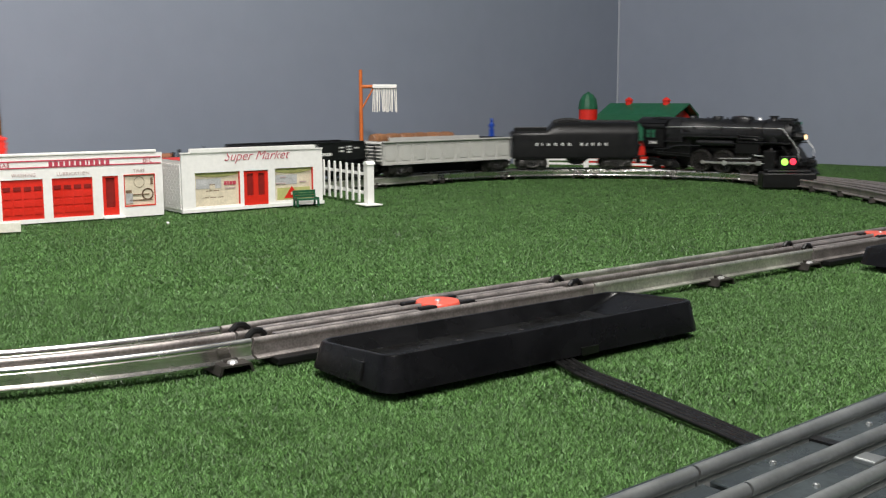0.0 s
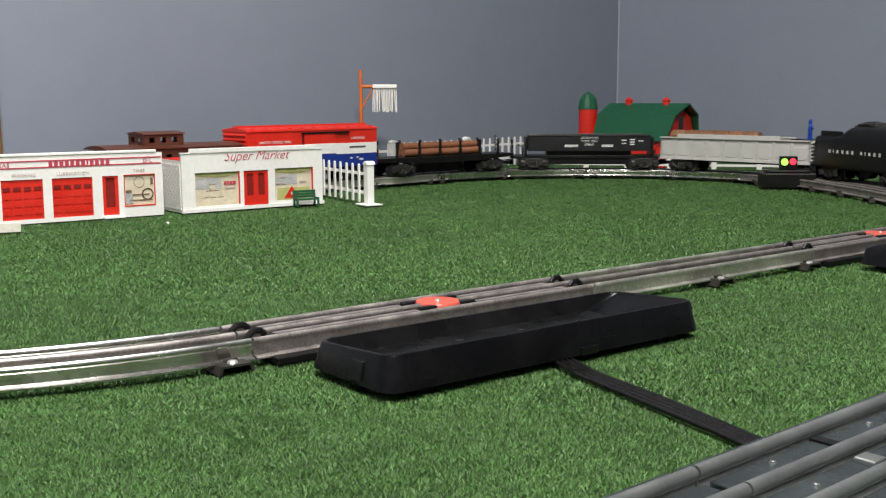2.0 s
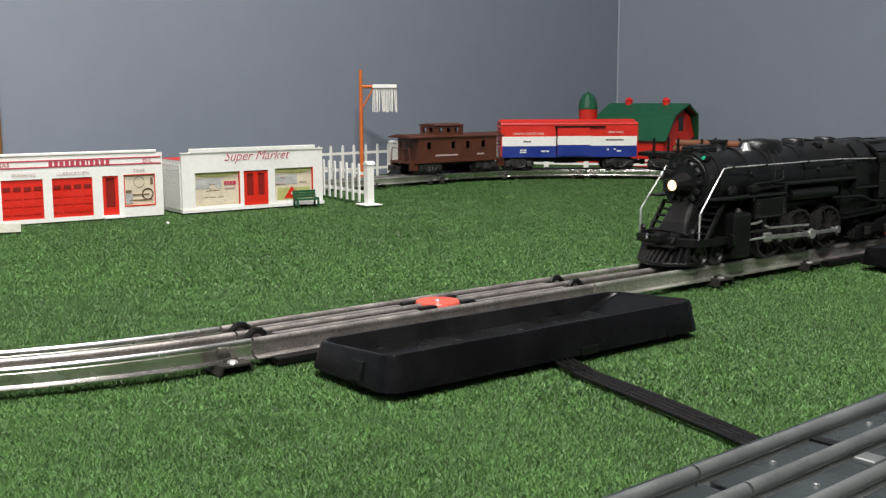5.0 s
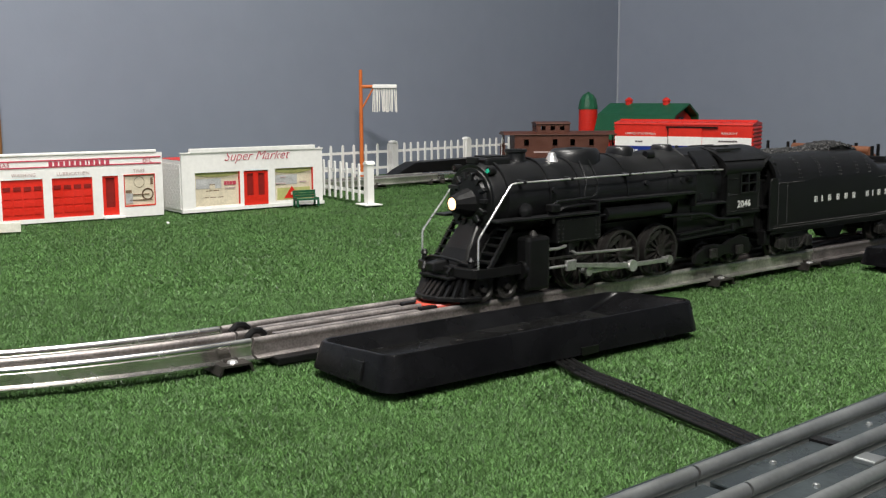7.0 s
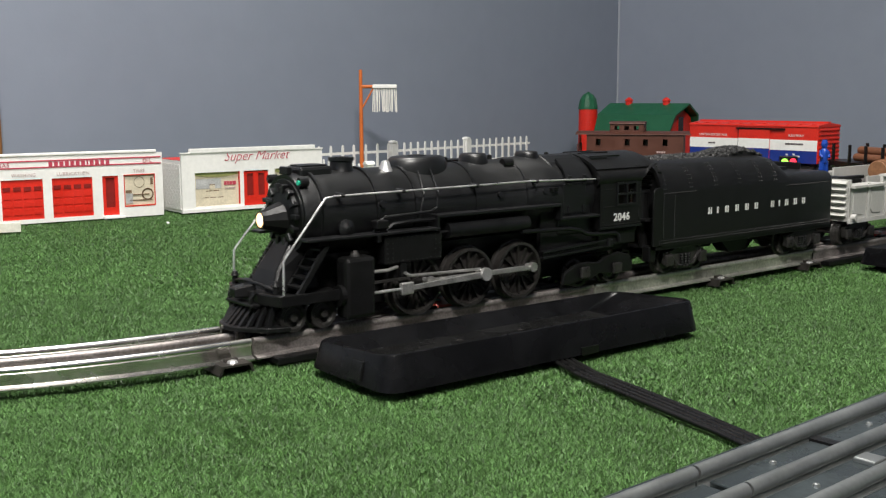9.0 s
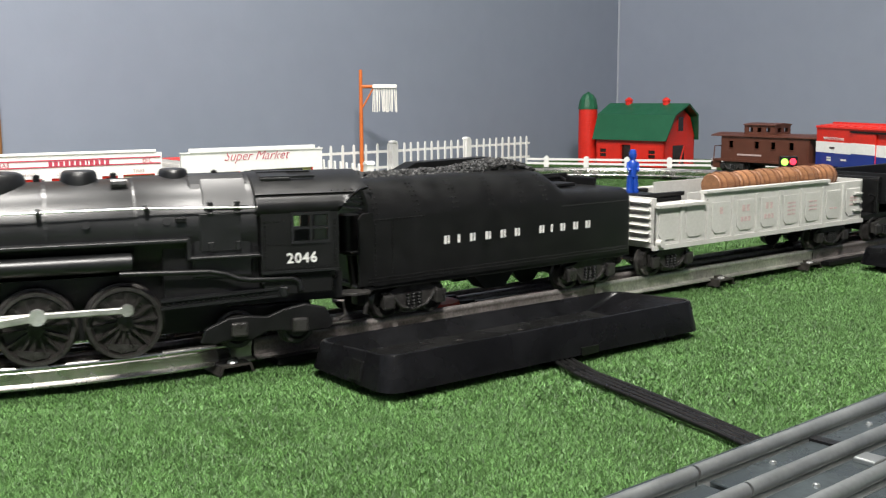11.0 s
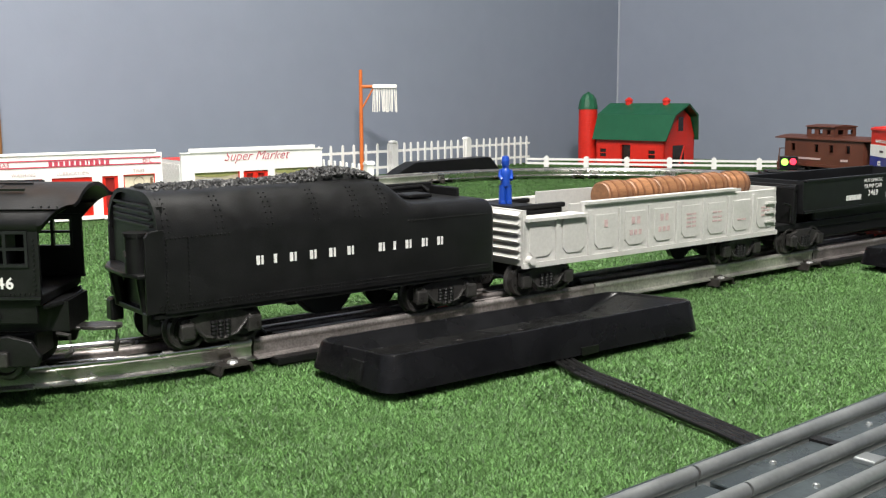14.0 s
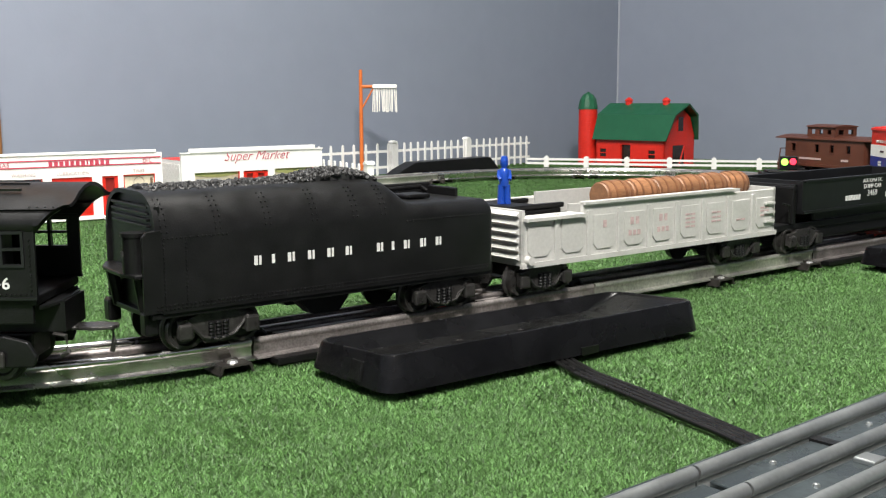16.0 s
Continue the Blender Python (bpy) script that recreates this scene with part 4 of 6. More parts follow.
def truck(parent, x):
    """A four-wheel bogie at x on the vehicle."""
    tr = part("truck", box(x - 0.004, x + 0.004, -0.019, 0.019, 0.019, 0.027), SOOT, parent, "dark cast metal bogie", bevel=0.0008)
    for s in (-1, 1):
        prof = [(-0.0185, 0.0185), (-0.0185, 0.0262), (-0.0125, 0.0270), (-0.0070, 0.0290), (0.0070, 0.0290), (0.0125, 0.0270), (0.0185, 0.0262), (0.0185, 0.0185), (0.0130, 0.0185), (0.0100, 0.0200), (0.0060, 0.0150), (-0.0060, 0.0150), (-0.0100, 0.0200), (-0.0130, 0.0185)]
        part("side_frame", prism([(x + a, b) for a, b in prof], "y", s * 0.0208, s * 0.0236), SOOT, tr, bevel=0.0005)
        for e in (-1, 1):
            part("journal_box", box(x + e * 0.0158 - 0.0034, x + e * 0.0158 + 0.0034, s * 0.0236, s * 0.0262, 0.0178, 0.0250), SOOT, tr, bevel=0.0010)
            part("wheel", disc_wheel(0.0088), SOOT, tr, "", Matrix.Translation((x + e * 0.0135, s * 0.0148, ZR + 0.0088)) @ (Matrix.Rotation(math.pi, 4, "Z") if s < 0 else Matrix()), smooth=True)
            part("arch_bar", tube([(x + e * 0.0145, s * 0.0240, 0.0252), (x + e * 0.0075, s * 0.0242, 0.0180), (x, s * 0.0242, 0.0162)], 0.0009, 6), SOOT, tr)
        for k in (-1, 0, 1):
            part("spring", lathe([(0.0165 + 0.0008 * i, 0.0015 if i % 2 else 0.0012) for i in range(11)], "z", (x + k * 0.0034, s * 0.0240, 0), n=10), MATT, tr)
    for e in (-1, 1):
        part("axle", cyl((x + e * 0.0135, -0.021, ZR + 0.0088), (x + e * 0.0135, 0.021, ZR + 0.0088), 0.0014, n=8), SOOT, tr)
    return tr


def coupler(parent, x, e):
    c = part("coupler", box(min(x, x + e * 0.012), max(x, x + e * 0.012), -0.0028, 0.0028, 0.0205, 0.0245), SOOT, parent, "dark metal knuckle coupler", bevel=0.0006)
    bm = box(min(x + e * 0.010, x + e * 0.0175), max(x + e * 0.010, x + e * 0.0175), -0.0050, 0.0050, 0.0190, 0.0265)
    part("knuckle", bm, SOOT, c, bevel=0.0012)


def rivets(parent, pts, r=0.00045, material=None):
    bm = BM()
    for p in pts:
        lathe([(0.0, r), (r * 0.7, r * 0.55)], "y", p, n=5, bm=bm)
    return tagged(part("rivet_line", bm, material or MATT, parent), kind="stuff")


LOCO_A, LOCO_B = 0.0684, 0.1348
DR = 0.0152                      # driver radius
DRIVERS = (0.0262, -0.0086, -0.0434)
CRANK = 0.0062


def build_loco():
    th = thing("steam_locomotive", "black toy steam locomotive with silver handrails, headlight lit", "toy locomotive")
    zc, r = 0.0655, 0.0200
    # boiler: smokebox, shell, firebox taper
    part("boiler", lathe([(0.0860, 0.0150), (0.0875, 0.0172), (0.0875, 0.0190), (0.0852, 0.0197), (0.070, r), (0.0, r + 0.0004), (-0.050, r + 0.0012), (-0.051, r + 0.0018), (-0.100, r + 0.0024)], "x", (0, 0, zc), n=48), IRON, th, "satin black boiler", smooth=True)
    for x in (0.078, 0.0475, 0.0245, -0.0145, -0.0500, -0.0715):
        part("boiler_band", lathe([(x - 0.0008, r + 0.0013), (x + 0.0008, r + 0.0013)], "x", (0, 0, zc), n=48), IRON, th)
    # smokebox front
    fr = part("smokebox_door", lathe([(0.0868, 0.0176), (0.0880, 0.0168), (0.0880, 0.0138), (0.0896, 0.0128), (0.0904, 0.0070), (0.0905, 0.0010)], "x", (0, 0, zc), n=36), MATT, th, "dark smokebox front", smooth=True)
    for k in range(14):
        a = (k + 0.5) * math.tau / 14
        part("door_dog", box(0.0880, 0.0908, -0.0011, 0.0011, 0.0108, 0.0150), IRON, fr, "", Matrix.Translation((0, 0, zc)) @ Matrix.Rotation(a, 4, "X"), bevel=0.0003)
    for z in (-0.006, 0.006):
        part("hinge", box(0.0884, 0.0906, -0.0165, -0.0070, zc + z - 0.0010, zc + z + 0.0010), IRON, fr, bevel=0.0003)
    hl = part("headlight", lathe([(0.0890, 0.0082), (0.0905, 0.0080), (0.0995, 0.0046), (0.1012, 0.0042), (0.1014, 0.0037), (0.0990, 0.0034)], "x", (0, 0, 0.0638), n=12), MATT, th, "tapered headlight housing")
    part("headlight_lens", lathe([(0.0985, 0.0033), (0.1010, 0.0033), (0.1018, 0.0019), (0.1020, 0.0004)], "x", (0, 0, 0.0638), n=20), HEADL, hl, "warm glowing headlight lens", smooth=True)
    for s in (-1, 1):
        mk = part("marker_lamp", cyl((0.0835, s * 0.0142, 0.0815), (0.0880, s * 0.0142, 0.0815), 0.0022, n=12), MATT, th)
        part("marker_lens", cyl((0.0876, s * 0.0142, 0.0815), (0.0886, s * 0.0142, 0.0815), 0.0012, n=10), MARKG if s > 0 else GLASS_SHADE, mk, "marker jewel")
    part("number_board", box(0.0855, 0.0880, -0.004, 0.004, 0.0845, 0.0882), MATT, th, bevel=0.0005)
    part("feedwater_heater", box(0.0650, 0.0830, -0.0072, 0.0072, 0.0830, 0.0880), IRON, th, "low boxy casing before the stack", bevel=0.0014)
    part("feedwater_lid", box(0.0668, 0.0812, -0.0055, 0.0055, 0.0880, 0.0888), IRON, th, bevel=0.0004)
    # top of the boiler
    part("smokestack", lathe([(0.0830, 0.0070), (0.0855, 0.0056), (0.0895, 0.0056), (0.0900, 0.0064), (0.0915, 0.0064), (0.0915, 0.0046), (0.0885, 0.0044)], "z", (0.0555, 0, 0), n=24), IRON, th, "short black smokestack", smooth=True)
    part("bell", lathe([(0.0845, 0.0040), (0.0855, 0.0036), (0.0880, 0.0026), (0.0898, 0.0020), (0.0905, 0.0008)], "z", (0.0325, 0.0050, -0.0012), n=16), CHROME, th, "bright silver bell", smooth=True)
    part("bell_bracket", box(0.0285, 0.0365, 0.0020, 0.0040, 0.083, 0.0850), MATT, th)

    def dome(x, l, w, z0, z1):
        secs = []
        for k in range(7):
            f = k / 6
            c = math.cos(f * math.pi / 2) ** 0.35 if f < 1 else 0.45
            z = z0 + (z1 - z0) * math.sin(f * math.pi / 2)
            secs.append([(x + l * (0.55 + 0.45 * c) * math.cos(a), w * (0.6 + 0.4 * c) * math.sin(a), z) for a in [j * math.tau / 24 for j in range(24)]])
        return loft(secs)
    part("sand_dome", dome(0.0092, 0.0178, 0.0130, 0.0805, 0.0904), IRON, th, "long low sand dome", smooth=True)
    part("sand_dome_hatch", lathe([(0.0895, 0.0050), (0.0908, 0.0048), (0.0912, 0.002)], "z", (0.0092, 0, 0), n=20), IRON, th)
    part("steam_dome", dome(-0.0288, 0.0078, 0.0085, 0.0825, 0.0904), IRON, th, smooth=True)
    part("turret", dome(-0.0678, 0.0066, 0.0075, 0.0840, 0.0902), IRON, th, smooth=True)
    part("generator", cyl((-0.0475, 0.0100, 0.0850), (-0.0410, 0.0100, 0.0850), 0.0024, n=12), IRON, th)
    for x in (-0.043, -0.086, -0.012):
        part("safety_valve", lathe([(0.084, 0.0016), (0.0885, 0.0013), (0.0890, 0.0004)], "z", (x, -0.003, 0), n=8), MATT, th)
    # firebox and cab
    fb = [(-0.0215, 0.044), (-0.0215, 0.066), (-0.0190, 0.0765), (-0.0130, 0.0840), (-0.0060, 0.0875), (0.0060, 0.0875), (0.0130, 0.0840), (0.0190, 0.0765), (0.0215, 0.066), (0.0215, 0.044)]
    part("firebox", prism(fb, "x", -0.098, -0.072), IRON, th, "flat-sided firebox", bevel=0.0012)
    for s in (-1, 1):
        part("firebox_panel", box(-0.0930, -0.0755, s * 0.0213, s * 0.0222, 0.0558, 0.0722), IRON, th, "raised side panel", bevel=0.0004)
        part("shoulder_panel", loft([[(x, s * 0.0226, 0.0752), (x, s * 0.0196, 0.0806), (x, s * 0.0134, 0.0862), (x, s * 0.0126, 0.0850), (x, s * 0.0186, 0.0796), (x, s * 0.0214, 0.0745)] for x in (-0.0960, -0.0775)]), IRON, th, "smooth shoulder panel", smooth=True)
        for x in (-0.0800, -0.0915):
            part("firebox_hinge", box(x - 0.0012, x + 0.0012, s * 0.0210, s * 0.0234, 0.0740, 0.0772), IRON, th, bevel=0.0004)
            part("firebox_hinge", box(x - 0.0014, x + 0.0014, s * 0.0213, s * 0.0230, 0.0716, 0.0726), IRON, th, bevel=0.0003)
            part("firebox_hatch", box(x - 0.0012, x + 0.0012, s * 0.0214, s * 0.0230, 0.0560, 0.0600), IRON, th, bevel=0.0003)
        part("side_step", box(-0.0700, -0.0655, s * 0.0205, s * 0.0240, 0.0690, 0.0712), MATT, th, bevel=0.0004)
        for x in (-0.030, -0.062, 0.046):
            part("washout_plug", cyl((x, s * 0.0195, 0.0690), (x, s * 0.0222, 0.0695), 0.0017, n=10), IRON, th)
        part("lubricator", box(0.046, 0.053, s * 0.0215, s * 0.0270, 0.0578, 0.0622), MATT, th, bevel=0.0008)
        part("board_bracket", box(0.0510, 0.0530, s * 0.0190, s * 0.0275, 0.0520, 0.0552), MATT, th)
        part("feed_pipe", tube([(0.052, s * 0.0225, 0.0565), (0.050, s * 0.0236, 0.0610), (0.046, s * 0.0238, 0.0632), (0.018, s * 0.0236, 0.0640), (0.014, s * 0.0232, 0.0655)], 0.0008, 8), IRON, th, smooth=True)
        part("sand_pipe", tube([(0.010, s * 0.0125, 0.0840), (0.011, s * 0.0205, 0.0730), (0.014, s * 0.0222, 0.0600)], 0.0004, 6), IRON, th)
        part("sand_pipe", tube([(0.018, s * 0.0125, 0.0840), (0.020, s * 0.0205, 0.0730), (0.024, s * 0.0222, 0.0600)], 0.0004, 6), IRON, th)
        part("valve_rod", tube([(0.056, s * 0.0250, 0.0375), (0.046, s * 0.0252, 0.0375), (0.040, s * 0.0250, 0.0385)], 0.0009, 8), STEEL, th, "thin valve rod")
        part("eccentric_rod", tube([(0.036, s * 0.0258, 0.0352), (0.033, s * 0.0262, 0.0335), (-0.012, s * 0.0264, 0.0322)], 0.0008, 8), STEEL, th, "thin steel rod")
    cw = 0.0265
    x0, x1 = -0.1348, -0.1005
    for s in (-1, 1):
        hole = (0.0045, 0.0205, 0.0125, 0.0250)
        if s > 0:
            hole = (x1 - x0 - hole[1], x1 - x0 - hole[0], hole[2], hole[3])
        mirror = Matrix.Translation((x1, s * cw, 0.0460)) @ Matrix.Rotation(math.pi, 4, "Z") if s > 0 else Matrix.Translation((x0, s * cw, 0.0460))
        sd = part("cab_side", wall_with_holes(x1 - x0, 0.0265, [hole], 0, 0.0016), MATT, th, "black riveted cab side", mirror)
        a, b = hole[0] - 0.0006, hole[1] + 0.0006
        fw, fh = b - a, hole[3] - hole[2] + 0.0012
        mx, mz = fw / 2, fh * 0.5
        part("cab_window", wall_with_holes(fw, fh, [(0.0011, mx - 0.0006, 0.0011, mz - 0.0005), (mx + 0.0006, fw - 0.0011, 0.0011, mz - 0.0005), (0.0011, mx - 0.0006, mz + 0.0005, fh - 0.0011), (mx + 0.0006, fw - 0.0011, mz + 0.0005, fh - 0.0011)], -0.0007, 0.0018), IRON, sd, "black four-pane window frame", pose(a, 0, hole[2] - 0.0006))
        part("cab_sill", box(x0 - 0.0002, x1 + 0.0002, s * cw - 0.0006, s * cw + 0.0008, 0.0454, 0.0464), IRON, th)
        part("cab_skirt", box(x0 + 0.0025, x1 - 0.001, s * 0.0225, s * 0.0245, 0.0356, 0.0456), MATT, th, bevel=0.0004)
        ys = s * (cw + 0.0003)
        rivets(th, [(x0 + 0.002 + 0.0019 * i, ys, z) for i in range(17) for z in (0.0475,)] + [(x, ys, 0.0492 + 0.0019 * i) for i in range(11) for x in (x1 - 0.0018, x0 + 0.0018)] + [(x1 - 0.0018 - 0.0019 * i, ys, z) for i in range(5) for z in (0.0580, 0.0680)])
        text("cab_number", "2046", 0.0062, INKW, th, (face_back if s > 0 else face_front)(-0.1182, s * (cw + 0.0002), 0.0515), width=1.12, thin=-0.00012)
        part("handrail", tube([(x1 + 0.001, s * 0.0236, 0.0742), (-0.05, s * 0.0238, 0.0756), (0.0, s * 0.0238, 0.0754), (0.0740, s * 0.0232, 0.0750), (0.0790, s * 0.0230, 0.0744), (0.1015, s * 0.0240, 0.0486), (0.1026, s * 0.0241, 0.0468), (0.1030, s * 0.0242, 0.0300)], 0.00050, 8), CHROME, th, "thin silver handrail", smooth=True)
        for x in (0.070, 0.035, -0.012, -0.054):
            part("stanchion", lathe([(s * 0.0185, 0.0014), (s * 0.0232, 0.0010), (s * 0.0244, 0.0011), (s * 0.0248, 0.0004)], "y", (x, 0, 0.0752), n=8), IRON, th, "handrail post")
    half = [(0.0266, 0.0715), (0.0272, 0.0735), (0.0270, 0.0758), (0.0258, 0.0776), (0.0240, 0.0788), (0.0246, 0.0796), (0.0200, 0.0828), (0.0140, 0.0856), (0.0070, 0.0874), (0.0, 0.0880)]
    roof = half + [(-y, z) for y, z in reversed(half[:-1])]
    inner = [(y * 0.94, z - 0.0015) for y, z in reversed(roof)]
    part("cab_roof", prism(roof + inner, "x", x0, x1 + 0.0015), MATT, th, "arched black cab roof with a rolled eave", smooth=True)
    # overhang behind the cab, its lower edge cut away in a curve
    secs = []
    for k in range(8):
        f = k / 7
        zl = 0.0716 + 0.0100 * math.sin(f * math.pi / 2)
        out = [(y, max(z, zl)) for y, z in roof]
        secs.append([(x0 - 0.0138 * f, y, z) for y, z in out] + [(x0 - 0.0138 * f, y * 0.94, max(z - 0.0015, zl - 0.0012)) for y, z in reversed(roof)])
    part("roof_overhang", loft(secs), MATT, th, smooth=True)
    for s in (-1, 1):
        hx = part("roof_hatch", box(-0.1165, -0.1030, min(s * 0.0050, s * 0.0165), max(s * 0.0050, s * 0.0165), -0.0009, 0.0009), IRON, th, "sliding roof hatch", Matrix.Translation((0, 0, 0.0878)) @ Matrix.Rotation(-s * 0.16, 4, "X"), bevel=0.0005)
        for y in (0.0060, 0.0155):
            part("hatch_rail", box(-0.1270, -0.1030, s * y - 0.0005, s * y + 0.0005, 0.0004, 0.0014), IRON, hx)
        rivets(th, [(x0 - 0.010 + 0.0030 * i, s * 0.0238, 0.0804) for i in range(5)])
    part("cab_front", prism([(-0.026, 0.041), (-0.026, 0.071), (-0.020, 0.081), (0, 0.0868), (0.020, 0.081), (0.026, 0.071), (0.026, 0.041)], "x", x1 - 0.0015, x1), MATT, th)
    part("cab_floor", box(x0 + 0.001, x1, -0.0245, 0.0245, 0.0425, 0.0462), MATT, th, bevel=0.0006)
    part("rear_deck", prism([(x0 + 0.001, -0.0230), (x0 - 0.0035, -0.0120), (x0 - 0.0045, 0.0), (x0 - 0.0035, 0.0120), (x0 + 0.001, 0.0230)], "z", 0.0405, 0.0425), MATT, th, "curved rear deck edge", bevel=0.0005)
    part("backhead", box(x1 - 0.010, x1 - 0.0015, -0.017, 0.017, 0.0412, 0.074), MATT, th, bevel=0.002)
    # frame, running boards, ash pan
    part("chassis", box(-0.088, 0.084, -0.0100, 0.0100, 0.0190, 0.0460), MATT, th)
    part("underframe", box(-0.140, -0.075, -0.0120, 0.0120, 0.0300, 0.0420), MATT, th)
    for s in (-1, 1):
        part("running_board", box(0.0150, 0.0915, s * 0.0185, s * 0.0272, 0.0548, 0.0562), IRON, th, "lower running board", bevel=0.0004)
        part("running_board", box(-0.0700, 0.0160, s * 0.0185, s * 0.0268, 0.0608, 0.0624), IRON, th, "raised running board", bevel=0.0004)
        part("board_riser", box(0.0150, 0.0162, s * 0.0185, s * 0.0268, 0.0562, 0.0612), IRON, th)
        part("board_riser", box(-0.0708, -0.0694, s * 0.0185, s * 0.0266, 0.0540, 0.0624), IRON, th)
        part("firebox_skirt", box(-0.1004, -0.0600, s * 0.0175, s * 0.0205, 0.0330, 0.0600), MATT, th)
        part("running_board_step", box(-0.1004, -0.0694, s * 0.0185, s * 0.0266, 0.0530, 0.0545), IRON, th, bevel=0.0005)
        part("air_tank", cyl((-0.0470, s * 0.0228, 0.0535), (0.0080, s * 0.0228, 0.0535), 0.0040, n=20), IRON, th, "long horizontal air tank", smooth=True)
        part("pump", box(0.0125, 0.0475, s * 0.0180, s * 0.0255, 0.0400, 0.0540), MATT, th, "riveted side box below the running board", bevel=0.0008)
        rivets(th, [(0.0140 + 0.0029 * i, s * 0.0256, z) for i in range(12) for z in (0.0412, 0.0528)] + [(x, s * 0.0256, 0.0430 + 0.0024 * i) for i in range(5) for x in (0.0140, 0.0168, 0.0430, 0.0460)], 0.0005, IRON)
        part("pipe", tube([(0.044, s * 0.0215, 0.0565), (0.041, s * 0.0232, 0.0595), (0.030, s * 0.0236, 0.0602), (0.016, s * 0.0236, 0.0600)], 0.0010, 8), IRON, th, smooth=True)
        part("pipe", tube([(-0.0420, s * 0.0250, 0.0489), (-0.0785, s * 0.0250, 0.0478), (-0.0850, s * 0.0251, 0.0465), (-0.0905, s * 0.0252, 0.0441), (-0.0960, s * 0.0253, 0.0432), (-0.1140, s * 0.0254, 0.0427), (-0.1168, s * 0.0254, 0.0412), (-0.1176, s * 0.0254, 0.0372)], 0.0012, 10), IRON, th, smooth=True)
        part("pipe", tube([(0.086, s * 0.0150, 0.0540), (0.040, s * 0.0235, 0.0535), (-0.002, s * 0.0240, 0.0530)], 0.0008, 8), IRON, th)
        part("injector", lathe([(0, 0.0044), (0.0015, 0.0044), (0.002, 0.003), (0.003, 0.001)], "y", (0.0665, s * 0.0200 if s > 0 else -0.0225, 0.0590), n=16), IRON, th)
        bw = part("ash_pan_beam", prism([(-0.0585, 0.0330), (-0.1075, 0.0352), (-0.1075, 0.0388), (-0.0585, 0.0362)], "y", s * 0.0215, s * 0.0240), MATT, th, "drilled ash-pan beam")
        for z0, z1 in ((0.0325, 0.0335), (0.0357, 0.0367)):
            part("beam_flange", prism([(-0.0580, z0), (-0.1080, z0 + 0.0023), (-0.1080, z1 + 0.0023), (-0.0580, z1)], "y", s * 0.0215, s * 0.0252), IRON, bw)
        rivets(th, [(-0.0610 - 0.0021 * i, s * 0.0241, 0.0347 + 0.0001 * i) for i in range(22)], 0.0007, IRON)
        part("blow_off_cock", box(-0.1120, -0.1085, s * 0.0225, s * 0.0262, 0.0345, 0.0395), IRON, th, bevel=0.0008)
        # cylinder block with valve chest
        cy = part("cylinder", box(0.0548, 0.0718, s * 0.0185, s * 0.0285, 0.0165, 0.0460), MATT, th, "boxy black cylinder casting", bevel=0.0022)
        part("cylinder_head", cyl((0.0716, s * 0.0240, 0.0280), (0.0740, s * 0.0240, 0.0280), 0.0050, n=18), MATT, cy)
        part("valve_cap", lathe([(0.0455, 0.0026), (0.0472, 0.0022), (0.0488, 0.0008)], "z", (0.0640, s * 0.0240, 0), n=12), SOOT, cy)
        # ladder plates from pilot deck to boiler
        for y in (s * 0.0125, s * 0.0235):
            part("ladder_stringer", prism([(0.0928, 0.0312), (0.0958, 0.0312), (0.0808, 0.0520), (0.0778, 0.0520)], "y", y - 0.0009, y + 0.0009), MATT, th)
        for i in range(5):
            f = (i + 0.5) / 5
            part("ladder_rung", box(0.0943 - 0.0150 * f - 0.0022, 0.0943 - 0.0150 * f + 0.0022, min(s * 0.0130, s * 0.0230), max(s * 0.0130, s * 0.0230), 0.0312 + 0.0208 * f, 0.0322 + 0.0208 * f), MATT, th)
    # pilot deck, beam and cowcatcher
    part("pilot_deck", box(0.070, 0.1045, -0.0248, 0.0248, 0.0268, 0.0300), MATT, th, bevel=0.0006)
    for s in (-1, 1):
        part("deck_rim", box(0.0735, 0.1050, s * 0.0240, s * 0.0254, 0.0262, 0.0314), MATT, th, "raised deck edge", bevel=0.0004)
    beam = [(0.1030, -0.0254), (0.1030, 0.0254), (0.1062, 0.0235), (0.1098, 0.0120), (0.1104, 0.0), (0.1098, -0.0120), (0.1062, -0.0235)]
    part("pilot_beam", prism(beam, "z", 0.0262, 0.0318), MATT, th, "bowed pilot beam", bevel=0.0008)
    part("deck_apron", loft([[(0.076, -0.0130, 0.0300), (0.103, -0.0130, 0.0300), (0.103, 0.0130, 0.0300), (0.076, 0.0130, 0.0300)],
                             [(0.078, -0.0110, 0.0400), (0.0985, -0.0100, 0.0400), (0.0985, 0.0100, 0.0400), (0.078, 0.0110, 0.0400)],
                             [(0.078, -0.0100, 0.0540), (0.0890, -0.0070, 0.0540), (0.0890, 0.0070, 0.0540), (0.078, 0.0100, 0.0540)]]), MATT, th, "sloped smokebox saddle", bevel=0.0014)
    foot = [(0.0990, -0.0235), (0.0990, 0.0235), (0.1095, 0.0205), (0.1190, 0.0095), (0.1215, 0.0), (0.1190, -0.0095), (0.1095, -0.0205)]
    pl = part("pilot", prism(foot, "z", 0.0142, 0.0166), MATT, th, "slatted black pilot", bevel=0.0005)
